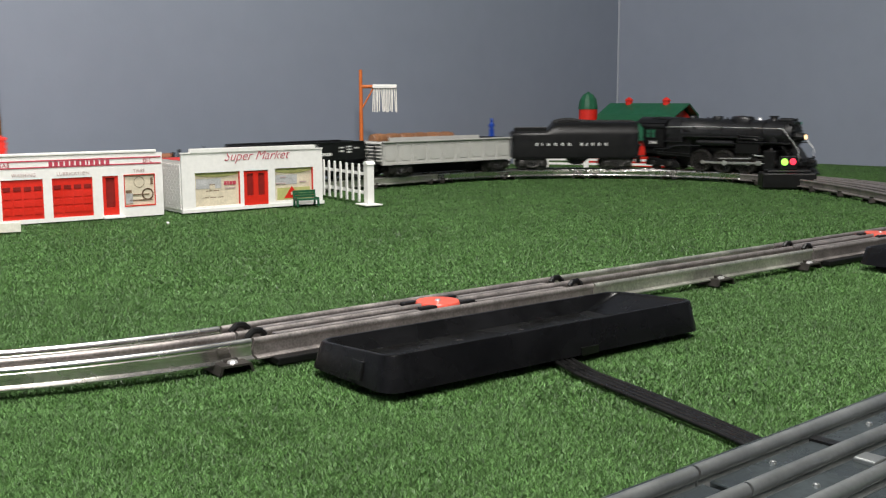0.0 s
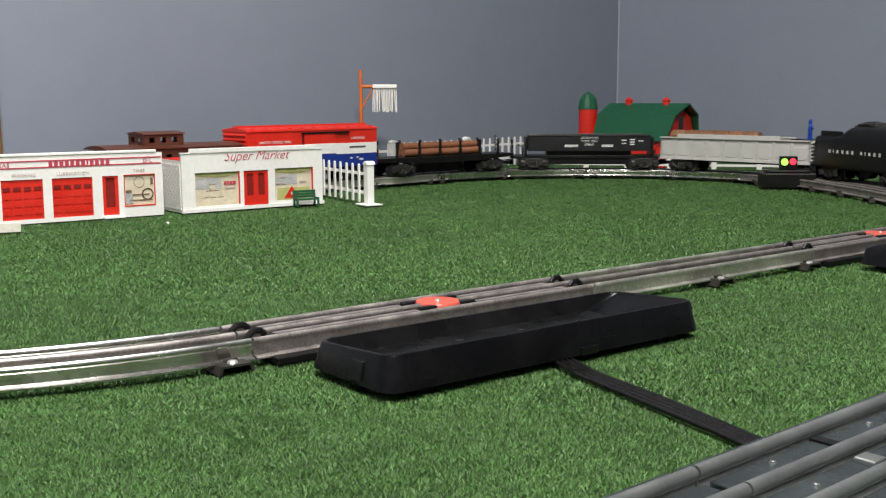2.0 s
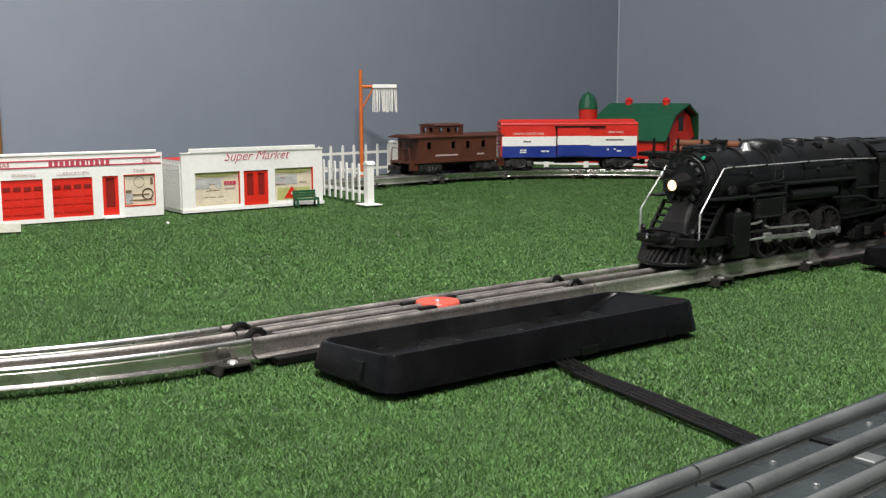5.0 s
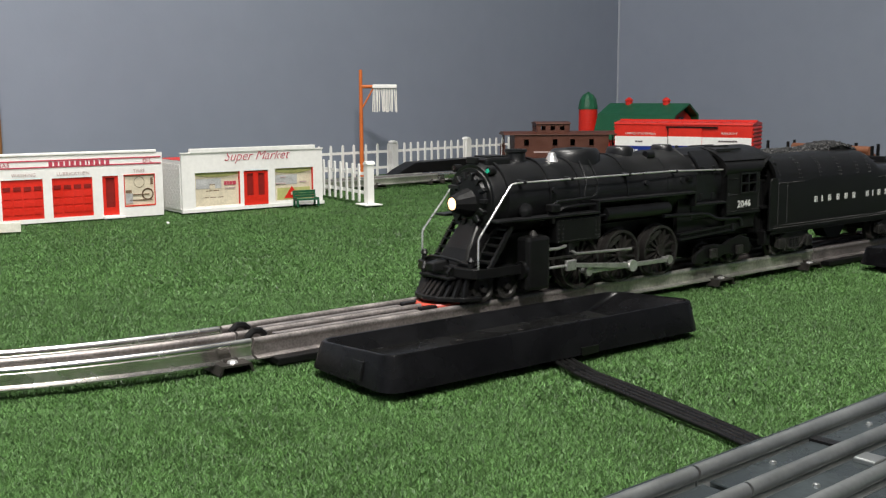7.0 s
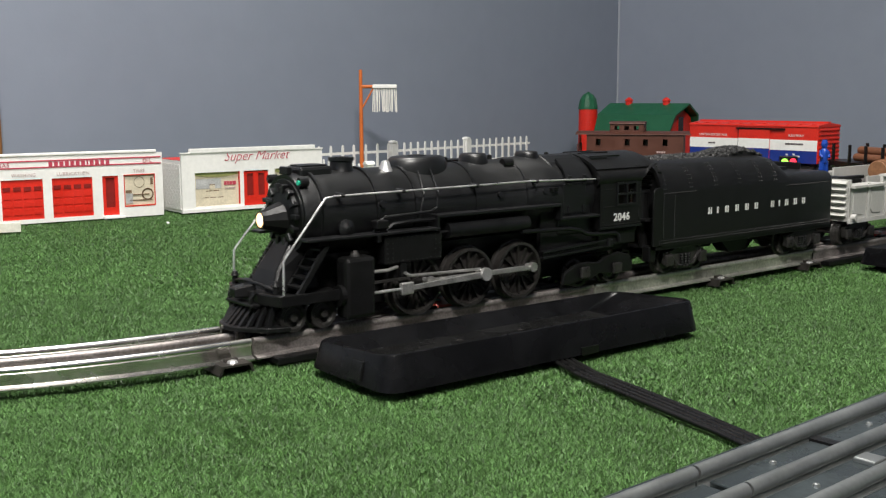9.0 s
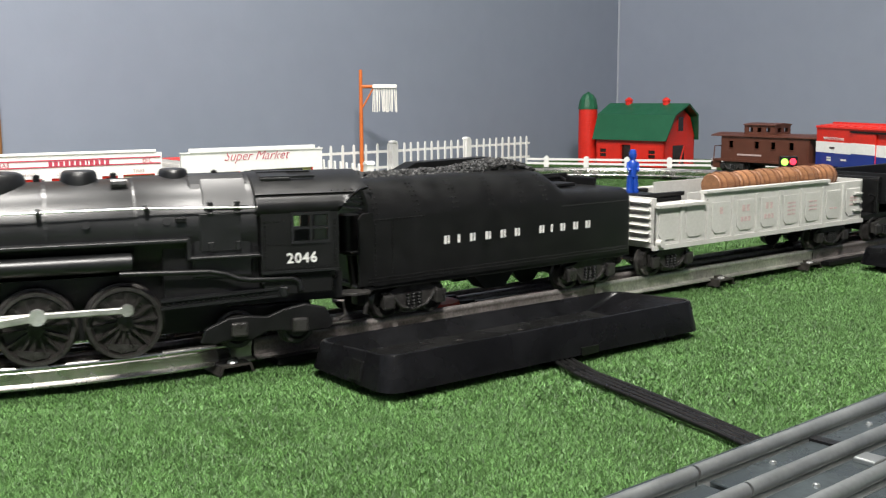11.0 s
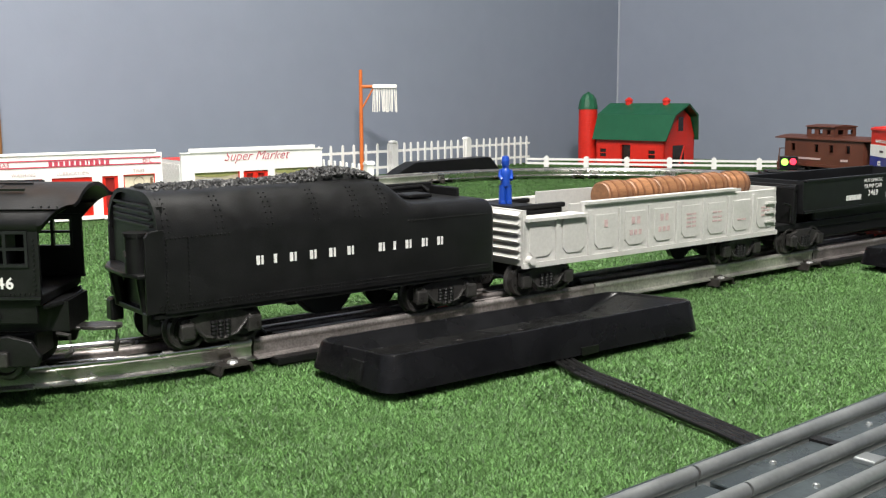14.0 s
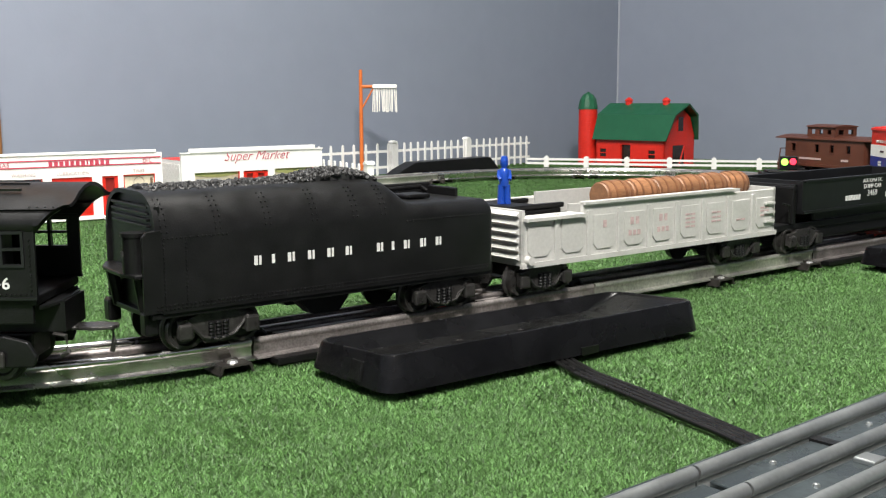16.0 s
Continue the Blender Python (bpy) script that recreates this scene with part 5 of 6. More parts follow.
    for k in range(-5, 6):
        y = k * 0.0038
        front = 0.1208 - 30.0 * y * y
        top = 0.1088 - 8.0 * y * y
        part("pilot_bar", loft([[(front - 0.0022, y - 0.0011, 0.0150), (front, y - 0.0011, 0.0150), (front, y + 0.0011, 0.0150), (front - 0.0022, y + 0.0011, 0.0150)],
                                [(top - 0.0020, y * 0.95 - 0.0011, 0.0272), (top, y * 0.95 - 0.0011, 0.0272), (top, y * 0.95 + 0.0011, 0.0272), (top - 0.0020, y * 0.95 + 0.0011, 0.0272)]]), MATT, pl)
    part("pilot_core", prism([(0.0950, 0.0170), (0.1090, 0.0170), (0.1040, 0.0272), (0.0950, 0.0272)], "y", -0.0165, 0.0165), MATT, pl)
    part("pilot_lip", box(0.1085, 0.1135, -0.0130, 0.0130, 0.0250, 0.0268), MATT, pl, bevel=0.0006)
    part("front_coupler", loft([[(0.1060, -0.0050, 0.0285), (0.1060, 0.0050, 0.0285), (0.1060, 0.0042, 0.0350), (0.1060, -0.0042, 0.0350)], [(0.1165, -0.0034, 0.0290), (0.1165, 0.0034, 0.0290), (0.1165, 0.0028, 0.0335), (0.1165, -0.0028, 0.0335)]]), MATT, th, bevel=0.0008)
    part("uncoupling_bar", tube([(0.1040, -0.0215, 0.0325), (0.1070, -0.0100, 0.0352), (0.1080, 0.0, 0.0358), (0.1070, 0.0100, 0.0352), (0.1040, 0.0215, 0.0325)], 0.0008, 8), MATT, th, smooth=True)
    for s in (-1, 1):
        part("air_hose", tube([(0.1085, s * 0.0110, 0.0310), (0.1110, s * 0.0112, 0.0318), (0.1124, s * 0.0106, 0.0290), (0.1122, s * 0.0100, 0.0235)], 0.0011, 8), MATT, th, smooth=True)
        part("flag_stand", lathe([(0.0312, 0.0018), (0.0345, 0.0014), (0.0355, 0.0022), (0.0376, 0.0012)], "z", (0.1045, s * 0.0200, 0), n=10), MATT, th)
        part("deck_casting", box(0.0995, 0.1050, s * 0.0090, s * 0.0170, 0.0298, 0.0345), MATT, th, bevel=0.0012)
    # leading and trailing bogies
    lt = part("leading_truck", box(0.074, 0.100, -0.0060, 0.0060, 0.0170, 0.0240), MATT, th, bevel=0.001)
    for x in (0.0795, 0.0960):
        for s in (-1, 1):
            part("wheel", disc_wheel(0.0072), SOOT, lt, "", Matrix.Translation((x, s * 0.0148, ZR + 0.0072)) @ (Matrix.Rotation(math.pi, 4, "Z") if s < 0 else Matrix()), smooth=True)
    tt = part("trailing_truck", box(-0.126, -0.080, -0.0100, 0.0100, 0.0180, 0.0290), MATT, th, bevel=0.001)
    for x in (-0.0905, -0.1170):
        for s in (-1, 1):
            part("wheel", disc_wheel(0.0074), SOOT, tt, "", Matrix.Translation((x, s * 0.0148, ZR + 0.0074)) @ (Matrix.Rotation(math.pi, 4, "Z") if s < 0 else Matrix()), smooth=True)
    for s in (-1, 1):
        prof = [(-0.1310, 0.0185), (-0.1325, 0.0225), (-0.1290, 0.0285), (-0.1200, 0.0308), (-0.1100, 0.0290), (-0.1030, 0.0262), (-0.0950, 0.0272), (-0.0860, 0.0268), (-0.0760, 0.0225), (-0.0740, 0.0165), (-0.0800, 0.0155), (-0.0860, 0.0168), (-0.0960, 0.0162), (-0.1030, 0.0195), (-0.1110, 0.0190), (-0.1180, 0.0180)]
        part("side_frame", prism(prof, "y", s * 0.0212, s * 0.0236), MATT, tt, bevel=0.0007)
        for x in (-0.0905, -0.1170):
            part("journal_box", box(x - 0.0036, x + 0.0036, s * 0.0240, s * 0.0262, 0.0185, 0.0250), SOOT, tt, bevel=0.001)
    # drawbar to the tender
    part("drawbar", prism([(-0.1340, -0.0060), (-0.1420, -0.0045), (-0.1480, -0.0060), (-0.1560, -0.0040), (-0.1575, 0.0), (-0.1560, 0.0040), (-0.1480, 0.0060), (-0.1420, 0.0045), (-0.1340, 0.0060)], "z", 0.0288, 0.0302), SOOT, th, "stamped steel drawbar", bevel=0.0003)
    part("drawbar_hook", tube([(-0.1545, 0.0, 0.0300), (-0.1550, 0.0, 0.0230), (-0.1540, 0.0, 0.0190)], 0.0011, 8), SOOT, th)
    part("drawbar_loop", tube([(-0.1350, 0.012, 0.0290), (-0.1400, 0.013, 0.0285), (-0.1410, 0.013, 0.0220), (-0.1380, 0.012, 0.0200)], 0.0010, 6), SOOT, th)
    # drivers and rods: each set is keyed in motions()
    movers, spoke = [], {}
    for s in (-1, 1):
        bm = box(0.0022, DR - 0.0012, s * 0.0030, s * 0.0054, -0.00055, 0.00055)
        spoke[s] = bpy.data.meshes.new("spoke")
        bm.to_mesh(spoke[s])
        bm.free()
        spoke[s].materials.append(WHEEL)
    for s in (-1, 1):
        for x in DRIVERS:
            w = part("driving_wheel", disc_wheel(DR, 0.0060, 14), WHEEL, th, "spoked driving wheel with a bright tyre")
            for k in range(14):
                share("spoke", spoke[s], w, Matrix.Rotation(k * math.tau / 14, 4, "Y"))
            part("crank_pin", cyl((CRANK, s * 0.005, 0), (CRANK, s * 0.0105, 0), 0.0017, n=10), CHROME, w)
            part("counterweight", prism([(-0.0092, 0.0066), (-0.0112, 0.0058), (-0.0130, 0.0), (-0.0112, -0.0058), (-0.0092, -0.0066)], "y", s * 0.0046, s * 0.0058), SOOT, w)
            part("tyre", lathe([(s * 0.0056, DR - 0.0013), (s * 0.0064, DR - 0.0013), (s * 0.0064, DR), (s * 0.0056, DR)], "y", n=36, closed=True), SOOT, w, "worn tyre rim")
            if s < 0:
                w.data.transform(Matrix.Rotation(math.pi, 4, "Z"))
            movers.append(("wheel", w, x, s))
        rod = part("side_rod", box(DRIVERS[2] - 0.0024, DRIVERS[0] + 0.0024, s * 0.0092, s * 0.0106, -0.0014, 0.0014), STEEL, th, "bright steel side rod", bevel=0.0005)
        for x in DRIVERS:
            part("rod_boss", cyl((x, s * 0.0088, 0), (x, s * 0.0110, 0), 0.0026, n=14), STEEL, rod)
        movers.append(("rod", rod, 0, s))
        main = part("main_rod", prism([(0.0, -0.0017), (0.0520, -0.0012), (0.0520, 0.0012), (0.0, 0.0017)], "y", s * 0.0112, s * 0.0122), STEEL, th, "bright steel main rod", bevel=0.0003)
        part("rod_boss", cyl((0, s * 0.0108, 0), (0, s * 0.0128, 0), 0.0034, n=14), CHROME, main)
        movers.append(("main", main, 0, s))
        xh = part("crosshead", box(-0.0030, 0.0045, s * 0.0102, s * 0.0126, -0.0030, 0.0030), STEEL, th, "bright crosshead", bevel=0.0006)
        part("piston_rod", cyl((0.0, s * 0.0112, 0), (0.0220, s * 0.0112, 0), 0.0008, n=8), CHROME, xh)
        movers.append(("cross", xh, 0, s))
        part("guide_bar", box(0.0330, 0.0560, s * 0.0245, s * 0.0262, 0.0318, 0.0330), SOOT, th, "steel crosshead guide")
        part("valve_hanger", box(0.0340, 0.0380, s * 0.0215, s * 0.0250, 0.0320, 0.0410), MATT, th, bevel=0.0006)
    return th, movers


def body_profile(w, z0, z1, r, n=6):
    """Car cross-section: flat sides and rounded upper corners, as (y, z)."""
    p = [(-w, z0), (-w, z1 - r)]
    for k in range(1, n + 1):
        a = math.pi - k * math.pi / 2 / n
        p.append((-w + r + r * math.cos(a), z1 - r + r * math.sin(a)))
    return p + [(-y, z) for y, z in reversed(p)]


TEND = (0.250, 0.4315)


def build_tender():
    th = thing("tender", "black toy coal tender with white lettering blocks", "toy tender")
    L = 0.0948
    w = 0.0278
    secs = []
    for x, z1, r in ((L - 0.0085, 0.0818, 0.0190), (0.005, 0.0818, 0.0190), (-0.0250, 0.0814, 0.0186), (-0.0330, 0.0796, 0.0168), (-0.0378, 0.0750, 0.0122), (-0.0415, 0.0706, 0.0082), (-0.0460, 0.0688, 0.0066), (-L + 0.003, 0.0682, 0.0064), (-L, 0.0665, 0.0060)):
        ww = w if x > -L else w - 0.0015
        secs.append([(x, y, z) for y, z in body_profile(ww, 0.0310, z1, r)])
    part("body", loft(secs), MATT, th, "black tender shell with rivet rows", smooth=True)
    # open front: curved coal sheet, ladders and deck
    hood = [(y, z) for y, z in body_profile(w, 0.0650, 0.0818, 0.0168)]
    inn = [(y * 0.93, z - 0.0018 if i not in (0, len(hood) - 1) else z) for i, (y, z) in enumerate(hood)]
    part("front_hood", prism(hood + inn[::-1], "x", L - 0.0086, L - 0.0062), MATT, th, smooth=True)
    for s in (-1, 1):
        fx = L - (0.0004 if s > 0 else 0.0060)
        part("front_wing", prism([(L - 0.0090, 0.0315), (fx, 0.0315), (fx, 0.0640), (fx - 0.0020, 0.0662), (L - 0.0090, 0.0668)], "y", s * (w - 0.0016), s * w), MATT, th, "front corner of the side sheet", bevel=0.0004)
    part("front_deck", prism([(L - 0.009, -0.0240), (L - 0.0035, -0.0235), (L + 0.0020, -0.0120), (L + 0.0030, 0.0), (L + 0.0035, 0.0120), (L + 0.0015, 0.0235), (L - 0.009, 0.0250)], "z", 0.0462, 0.0480), MATT, th, "rounded front deck plate", bevel=0.0005)
    part("front_bulkhead", box(L - 0.0100, L - 0.0075, -0.0245, 0.0245, 0.0310, 0.0760), MATT, th)
    for s in (-1, 1):
        if s > 0:
            tb = part("tool_box", cyl((L - 0.0022, 0.0150, 0.0480), (L - 0.0022, 0.0150, 0.0638), 0.0052, n=18), MATT, th, "rounded black locker", smooth=True)
            part("lid", cyl((L - 0.0022, 0.0150, 0.0634), (L - 0.0022, 0.0150, 0.0650), 0.0058, n=18), MATT, tb)
            part("latch", box(L + 0.0026, L + 0.0038, 0.0142, 0.0158, 0.0550, 0.0575), SOOT, tb)
        part("step", box(L - 0.0080, L - 0.0020, s * 0.0175, s * 0.0240, 0.0215, 0.0315), MATT, th, bevel=0.0010)
        part("pipe_stub", cyl((L - 0.006, s * 0.0150, 0.0300), (L - 0.0035, s * 0.0155, 0.0460), 0.0028, n=12), MATT, th)
    for z in (0.0668, 0.0695, 0.0722, 0.0749):
        part("front_rail", box(L - 0.0085, L - 0.0060, -0.0200, 0.0200, z, z + 0.0012), MATT, th, bevel=0.0003)
    part("floor_sill", box(-L, L - 0.004, -0.0268, 0.0268, 0.0288, 0.0312), MATT, th, bevel=0.0004)
    pts = []
    for s in (-1, 1):
        y = s * (w + 0.0001)
        pts += [(-L + 0.004 + 0.00185 * i, y, z) for i in range(98) for z in (0.0330, 0.0346)]
        pts += [(x, y, 0.0365 + 0.00185 * i) for i in range(15) for x in (L - 0.0095, L - 0.0195)]
        pts += [(-L + 0.004 + 0.0019 * i, y, 0.0610) for i in range(28)] + [(L - 0.010 - 0.0019 * i, y, 0.0628) for i in range(16)]
        for x in (L - 0.0102, 0.060, 0.036, 0.012, -0.010, -0.026):
            for i in range(7):
                a = radians(8 + 8 * i)
                for e in (-0.0012, 0.0012):
                    pts.append((x + e, s * (w - 0.0190 + 0.0190 * math.cos(a)), 0.0628 + 0.0190 * math.sin(a)))
    rivets(th, pts, 0.00052)
    # coal
    rng = random.Random(11)
    bm = BM()
    def heap(x):
        """Height of the coal along its middle: low at the front, a hump before the rear deck."""
        return 0.0826 + 0.0036 * math.exp(-((x + 0.012) / 0.020) ** 2)
    me = BM()
    bmesh.ops.create_icosphere(me, subdivisions=1, radius=1.0)
    me.verts.ensure_lookup_table()
    ball_v = [v.co.copy() for v in me.verts]
    ball_f = [[v.index for v in f.verts] for f in me.faces]
    me.free()
    for i in range(1500):
        x = rng.uniform(-0.033, L - 0.011)
        y = rng.uniform(-0.0118, 0.0118)
        z = heap(x) - 0.0022 * (y / 0.0118) ** 2 - 0.0016 * max(0.0, (-0.024 - x) / 0.009) + rng.uniform(-0.0005, 0.0004)
        q = 0.00125 * rng.uniform(0.6, 1.25)
        m = Matrix.Translation((x, y, z)) @ Euler((rng.uniform(0, 6), rng.uniform(0, 6), rng.uniform(0, 6))).to_matrix().to_4x4() @ Matrix.Diagonal((q * rng.uniform(0.7, 1.5), q, q * rng.uniform(0.5, 0.9), 1))
        vs = [bm.verts.new(m @ v) for v in ball_v]
        for f in ball_f:
            bm.faces.new([vs[k] for k in f])
    part("coal_load", bm, COAL, th, "heaped black coal load")
    xs = [-0.034 + 0.006 * i for i in range(20)]
    part("coal_bed", prism([(-0.034, 0.0790)] + [(x, heap(x) - 0.0014 - (0.002 if x < -0.03 else 0)) for x in xs if x < L - 0.012] + [(L - 0.011, 0.0790)], "y", -0.0105, 0.0105), COAL, th)
    # rear deck details, water scoop, trucks
    part("water_hatch", box(-0.070, -0.056, -0.007, 0.007, 0.0690, 0.0712), MATT, th, bevel=0.0008)
    part("deck_rail", tube([(-0.045, -0.020, 0.0715), (-0.083, -0.020, 0.0725), (-0.086, -0.018, 0.0700)], 0.0012, 8), MATT, th)
    part("deck_fence", box(-0.090, -0.044, -0.0215, -0.0196, 0.0675, 0.0745), MATT, th, bevel=0.0008)
    part("deck_fence", box(-0.0905, -0.0885, -0.0200, 0.0040, 0.0675, 0.0730), MATT, th, bevel=0.0008)
    for s in (-1, 1):
        part("water_tank", prism([(-0.014, 0.0290), (0.018, 0.0290), (0.008, 0.0195), (-0.006, 0.0195)], "y", s * 0.008, s * 0.018), MATT, th)
        # each mark is a thick and a thin upright
        for x in (0.0418, 0.0341, 0.0250, 0.0146, 0.0043, -0.0057, -0.0234, -0.0310, -0.0392, -0.0491, -0.0587):
            slim = x in (0.0341, -0.0310)
            bars("lettering", [0.0015] if slim else [0.0017, 0.0011], 0.0041, INKW, th, (face_back if s > 0 else face_front)(x if s > 0 else -0.017 - x, s * (w + 0.0001), 0.0497), gap=0.0007, thick=0.00015)
    mid = (TEND[0] + TEND[1]) / 2
    truck(th, mid - 0.281)
    truck(th, mid - 0.406)
    coupler(th, -L, -1)
    return th


GON = (0.456, 0.6823)


def build_gondola():
    th = thing("gondola_car", "grey plastic toy gondola car carrying wooden barrels", "toy freight car")
    L = (GON[1] - GON[0]) / 2
    w, z0, z1 = 0.0272, 0.0305, 0.0605
    part("floor_pan", box(-L, L, -w + 0.001, w - 0.001, z0, z0 + 0.003), GREY, th)
    for s in (-1, 1):
        y0, y1 = (w - 0.0022, w) if s > 0 else (-w, -w + 0.0022)
        if s > 0:
            poly = [(-L, z0), (L, z0), (L, z1 - 0.0055), (L - 0.046, z1 - 0.0045), (L - 0.046, z1 + 0.0015), (-L + 0.044, z1 + 0.0015), (-L + 0.044, z1 - 0.001), (-L, z1 - 0.001)]
        else:
            poly = [(-L, z0), (L, z0), (L, z1), (-L, z1)]
        part("side_wall", prism(poly, "y", y0, y1), GREY, th, "grey ribbed side wall", bevel=0.0003)
        n = 9
        pw = 2 * L / n
        for i in range(n):
            xa, xb = -L + i * pw + 0.004, -L + (i + 1) * pw - 0.004
            zt = z1 - (0.009 if i == n - 1 else 0.006)
            yy = s * w
            poly = [(xa, zt), (xa, z0 + 0.0075), (xa + 0.003, z0 + 0.0042), (xb - 0.003, z0 + 0.0042), (xb, z0 + 0.0075), (xb, zt)]
            part("side_panel", prism(poly, "y", yy, yy + s * 0.0008), GREY, th, bevel=0.0005)
            if i:
                part("rib", box(-L + i * pw - 0.0016, -L + i * pw + 0.0016, yy, yy + s * 0.0014, z0 + 0.001, z1 - 0.003), GREY, th, bevel=0.0003)
                rivets(th, [(-L + i * pw + e, yy + s * 0.0014, z0 + 0.004 + 0.0034 * k) for k in range(7) for e in (-0.0009, 0.0009)], 0.00035, GREY)
        part("sill", box(-L - 0.0006, L + 0.0006, yy - 0.0005 if s > 0 else yy - 0.0016, yy + 0.0016 if s > 0 else yy + 0.0005, z0 - 0.0012, z0 + 0.0016), GREY, th)
        tz = z1 + 0.0015 if s > 0 else z1
        part("top_rail", box(-L + (0.044 if s > 0 else 0), L - (0.046 if s > 0 else 0), s * w - 0.0030, s * w + 0.0020, tz - 0.0012, tz + 0.0004), GREY, th)
    for e in (-1, 1):
        ez = part("end_wall", box(e * L - 0.0022 if e > 0 else -L, e * L if e > 0 else -L + 0.0022, -w, w, z0, z1), GREY, th, "grey ribbed end wall")
        for k in range(6):
            z = z0 + 0.0030 + 0.0046 * k
            part("end_rib", prism([(e * L, z), (e * (L + 0.0026), z + 0.0012), (e * L, z + 0.0032)], "y", -w + 0.002, w - 0.002), GREY, ez)
    # catwalk with the brakeman's stand, black bed and unloading frame
    part("platform_shelf", box(L - 0.046, L - 0.001, w - 0.010, w + 0.0035, z1 - 0.0060, z1 - 0.0042), GREY, th)
    part("black_bed", box(-L + 0.020, L - 0.004, -0.0200, 0.0200, 0.0480, 0.0520), MATT, th, "black metal barrel bed")
    part("bed_box", box(L - 0.044, L - 0.006, -0.020, 0.012, 0.0480, 0.0585), MATT, th, bevel=0.0008)
    for y0, y1 in ((-0.0205, -0.0170), (0.0090, 0.0125)):
        part("bed_rim", box(L - 0.046, L - 0.005, y0, y1, 0.0585, 0.0612), MATT, th, bevel=0.0006)
    part("figure_plate", box(L - 0.022, L - 0.005, -0.0168, 0.0088, 0.0588, 0.0612), MATT, th, bevel=0.0005)
    part("trough_wall", box(-L + 0.020, L - 0.048, 0.0125, 0.0140, 0.0500, 0.0600), GREY, th)
    part("trough_wall", box(-L + 0.020, L - 0.048, -0.0150, -0.0135, 0.0500, 0.0650), GREY, th)
    part("ladder", box(-L + 0.003, -L + 0.013, w + 0.0002, w + 0.0026, 0.0380, 0.0392), GREY, th)
    for z in (0.0440, 0.0500):
        part("ladder", box(-L + 0.003, -L + 0.013, w + 0.0002, w + 0.0026, z, z + 0.0012), GREY, th)
    part("underframe", box(-0.080, 0.080, -0.010, 0.010, 0.0260, 0.0305), MATT, th)
    part("brake_wheel_boss", cyl((L - 0.004, w, 0.0335), (L - 0.004, w + 0.004, 0.0335), 0.0024, n=14), GREY, th)
    pw = 2 * L / 9
    for i, blocks in ((6, [0.0026]), (5, [0.0026, 0.0026]), (4, [0.0026, 0.0024])):
        bars("lettering", blocks, 0.0042, INKF, th, face_back(-L + (i + 0.5) * pw, w + 0.0007, 0.0490), gap=0.0020)
    for i, blocks in ((5, [0.0024] * 3), (4, [0.0024] * 3)):
        bars("lettering", blocks, 0.0030, INKF, th, face_back(-L + (i + 0.5) * pw, w + 0.0007, 0.0420), gap=0.0014)
    for i, zs in ((3, (0.0490, 0.0465, 0.044, 0.0415)), (2, (0.0485, 0.0455, 0.0430)), (1, (0.0420,)), (0, (0.048, 0.046, 0.043))):
        for z in zs:
            bars("lettering", [0.0042, 0.0036], 0.0011, INKF, th, face_back(-L + (i + 0.5) * pw, w + 0.0007, z), gap=0.0010)
    mid = (GON[0] + GON[1]) / 2
    truck(th, mid - 0.4765)
    truck(th, mid - 0.6505)
    coupler(th, L, 1)
    coupler(th, -L, -1)
    return th


def build_barrel():
    th = thing("barrel", "small brown wooden barrel lying in the gondola", "toy barrel", group="barrels in the gondola")
    l, r = 0.0112, 0.0090
    prof = [(-l, r * 0.62), (-l, r * 0.84), (-l + 0.0004, r * 0.88), (-l * 0.5, r * 0.97), (0, r), (l * 0.5, r * 0.97), (l - 0.0004, r * 0.88), (l, r * 0.84), (l, r * 0.62)]
    part("barrel_shell", lathe(prof, "x", n=20), BARREL, th, smooth=True)
    for x in (-l * 0.82, -l * 0.36, l * 0.36, l * 0.82):
        rr = r * (1 - 0.155 * (abs(x) / l) ** 1.7) + 0.0004
        part("hoop", lathe([(x - 0.0007, rr), (x + 0.0007, rr)], "x", n=20), BARRELD, th)
    for s in (-1, 1):
        part("barrel_head", lathe([(s * (l - 0.0012), r * 0.80), (s * (l - 0.0009), r * 0.80)], "x", n=20), BARREL, th)
        part("bung_ring", lathe([(s * (l - 0.0010), r * 0.40), (s * (l - 0.0002), r * 0.36)], "x", n=16), BARRELD, th)
    return th


def build_figure():
    """A small moulded figurine, one plain mesh."""
    bm = BM()
    for s in (-1, 1):
        cyl((0, s * 0.0018, 0), (0, s * 0.0016, 0.0105), 0.0021, 0.0019, 10, bm)
        box(-0.0015, 0.0030, s * 0.0018 - 0.0013, s * 0.0018 + 0.0013, 0, 0.0016, bm)
        tube([(0, s * 0.0028, 0.0188), (0.0006, s * 0.0034, 0.0155), (0.0028, s * 0.0026, 0.0135)], 0.0010, 8, bm)
    lathe([(0.0098, 0.0026), (0.0120, 0.0028), (0.0165, 0.0029), (0.0190, 0.0026), (0.0202, 0.0016)], "z", n=12, bm=bm)
    lathe([(0.0196, 0.0012), (0.0208, 0.0020), (0.0225, 0.0024), (0.0243, 0.0022), (0.0252, 0.0010)], "z", n=12, bm=bm)
    lathe([(0.0236, 0.0024), (0.0242, 0.0023), (0.0262, 0.0018), (0.0266, 0.0008)], "z", n=12, bm=bm)
    th = link("toy_figurine", bm, FIGB, smooth=True)
    return tagged(th, "small blue plastic railway worker figurine on the gondola", "figurine")


DUMP = (0.689, 0.918)


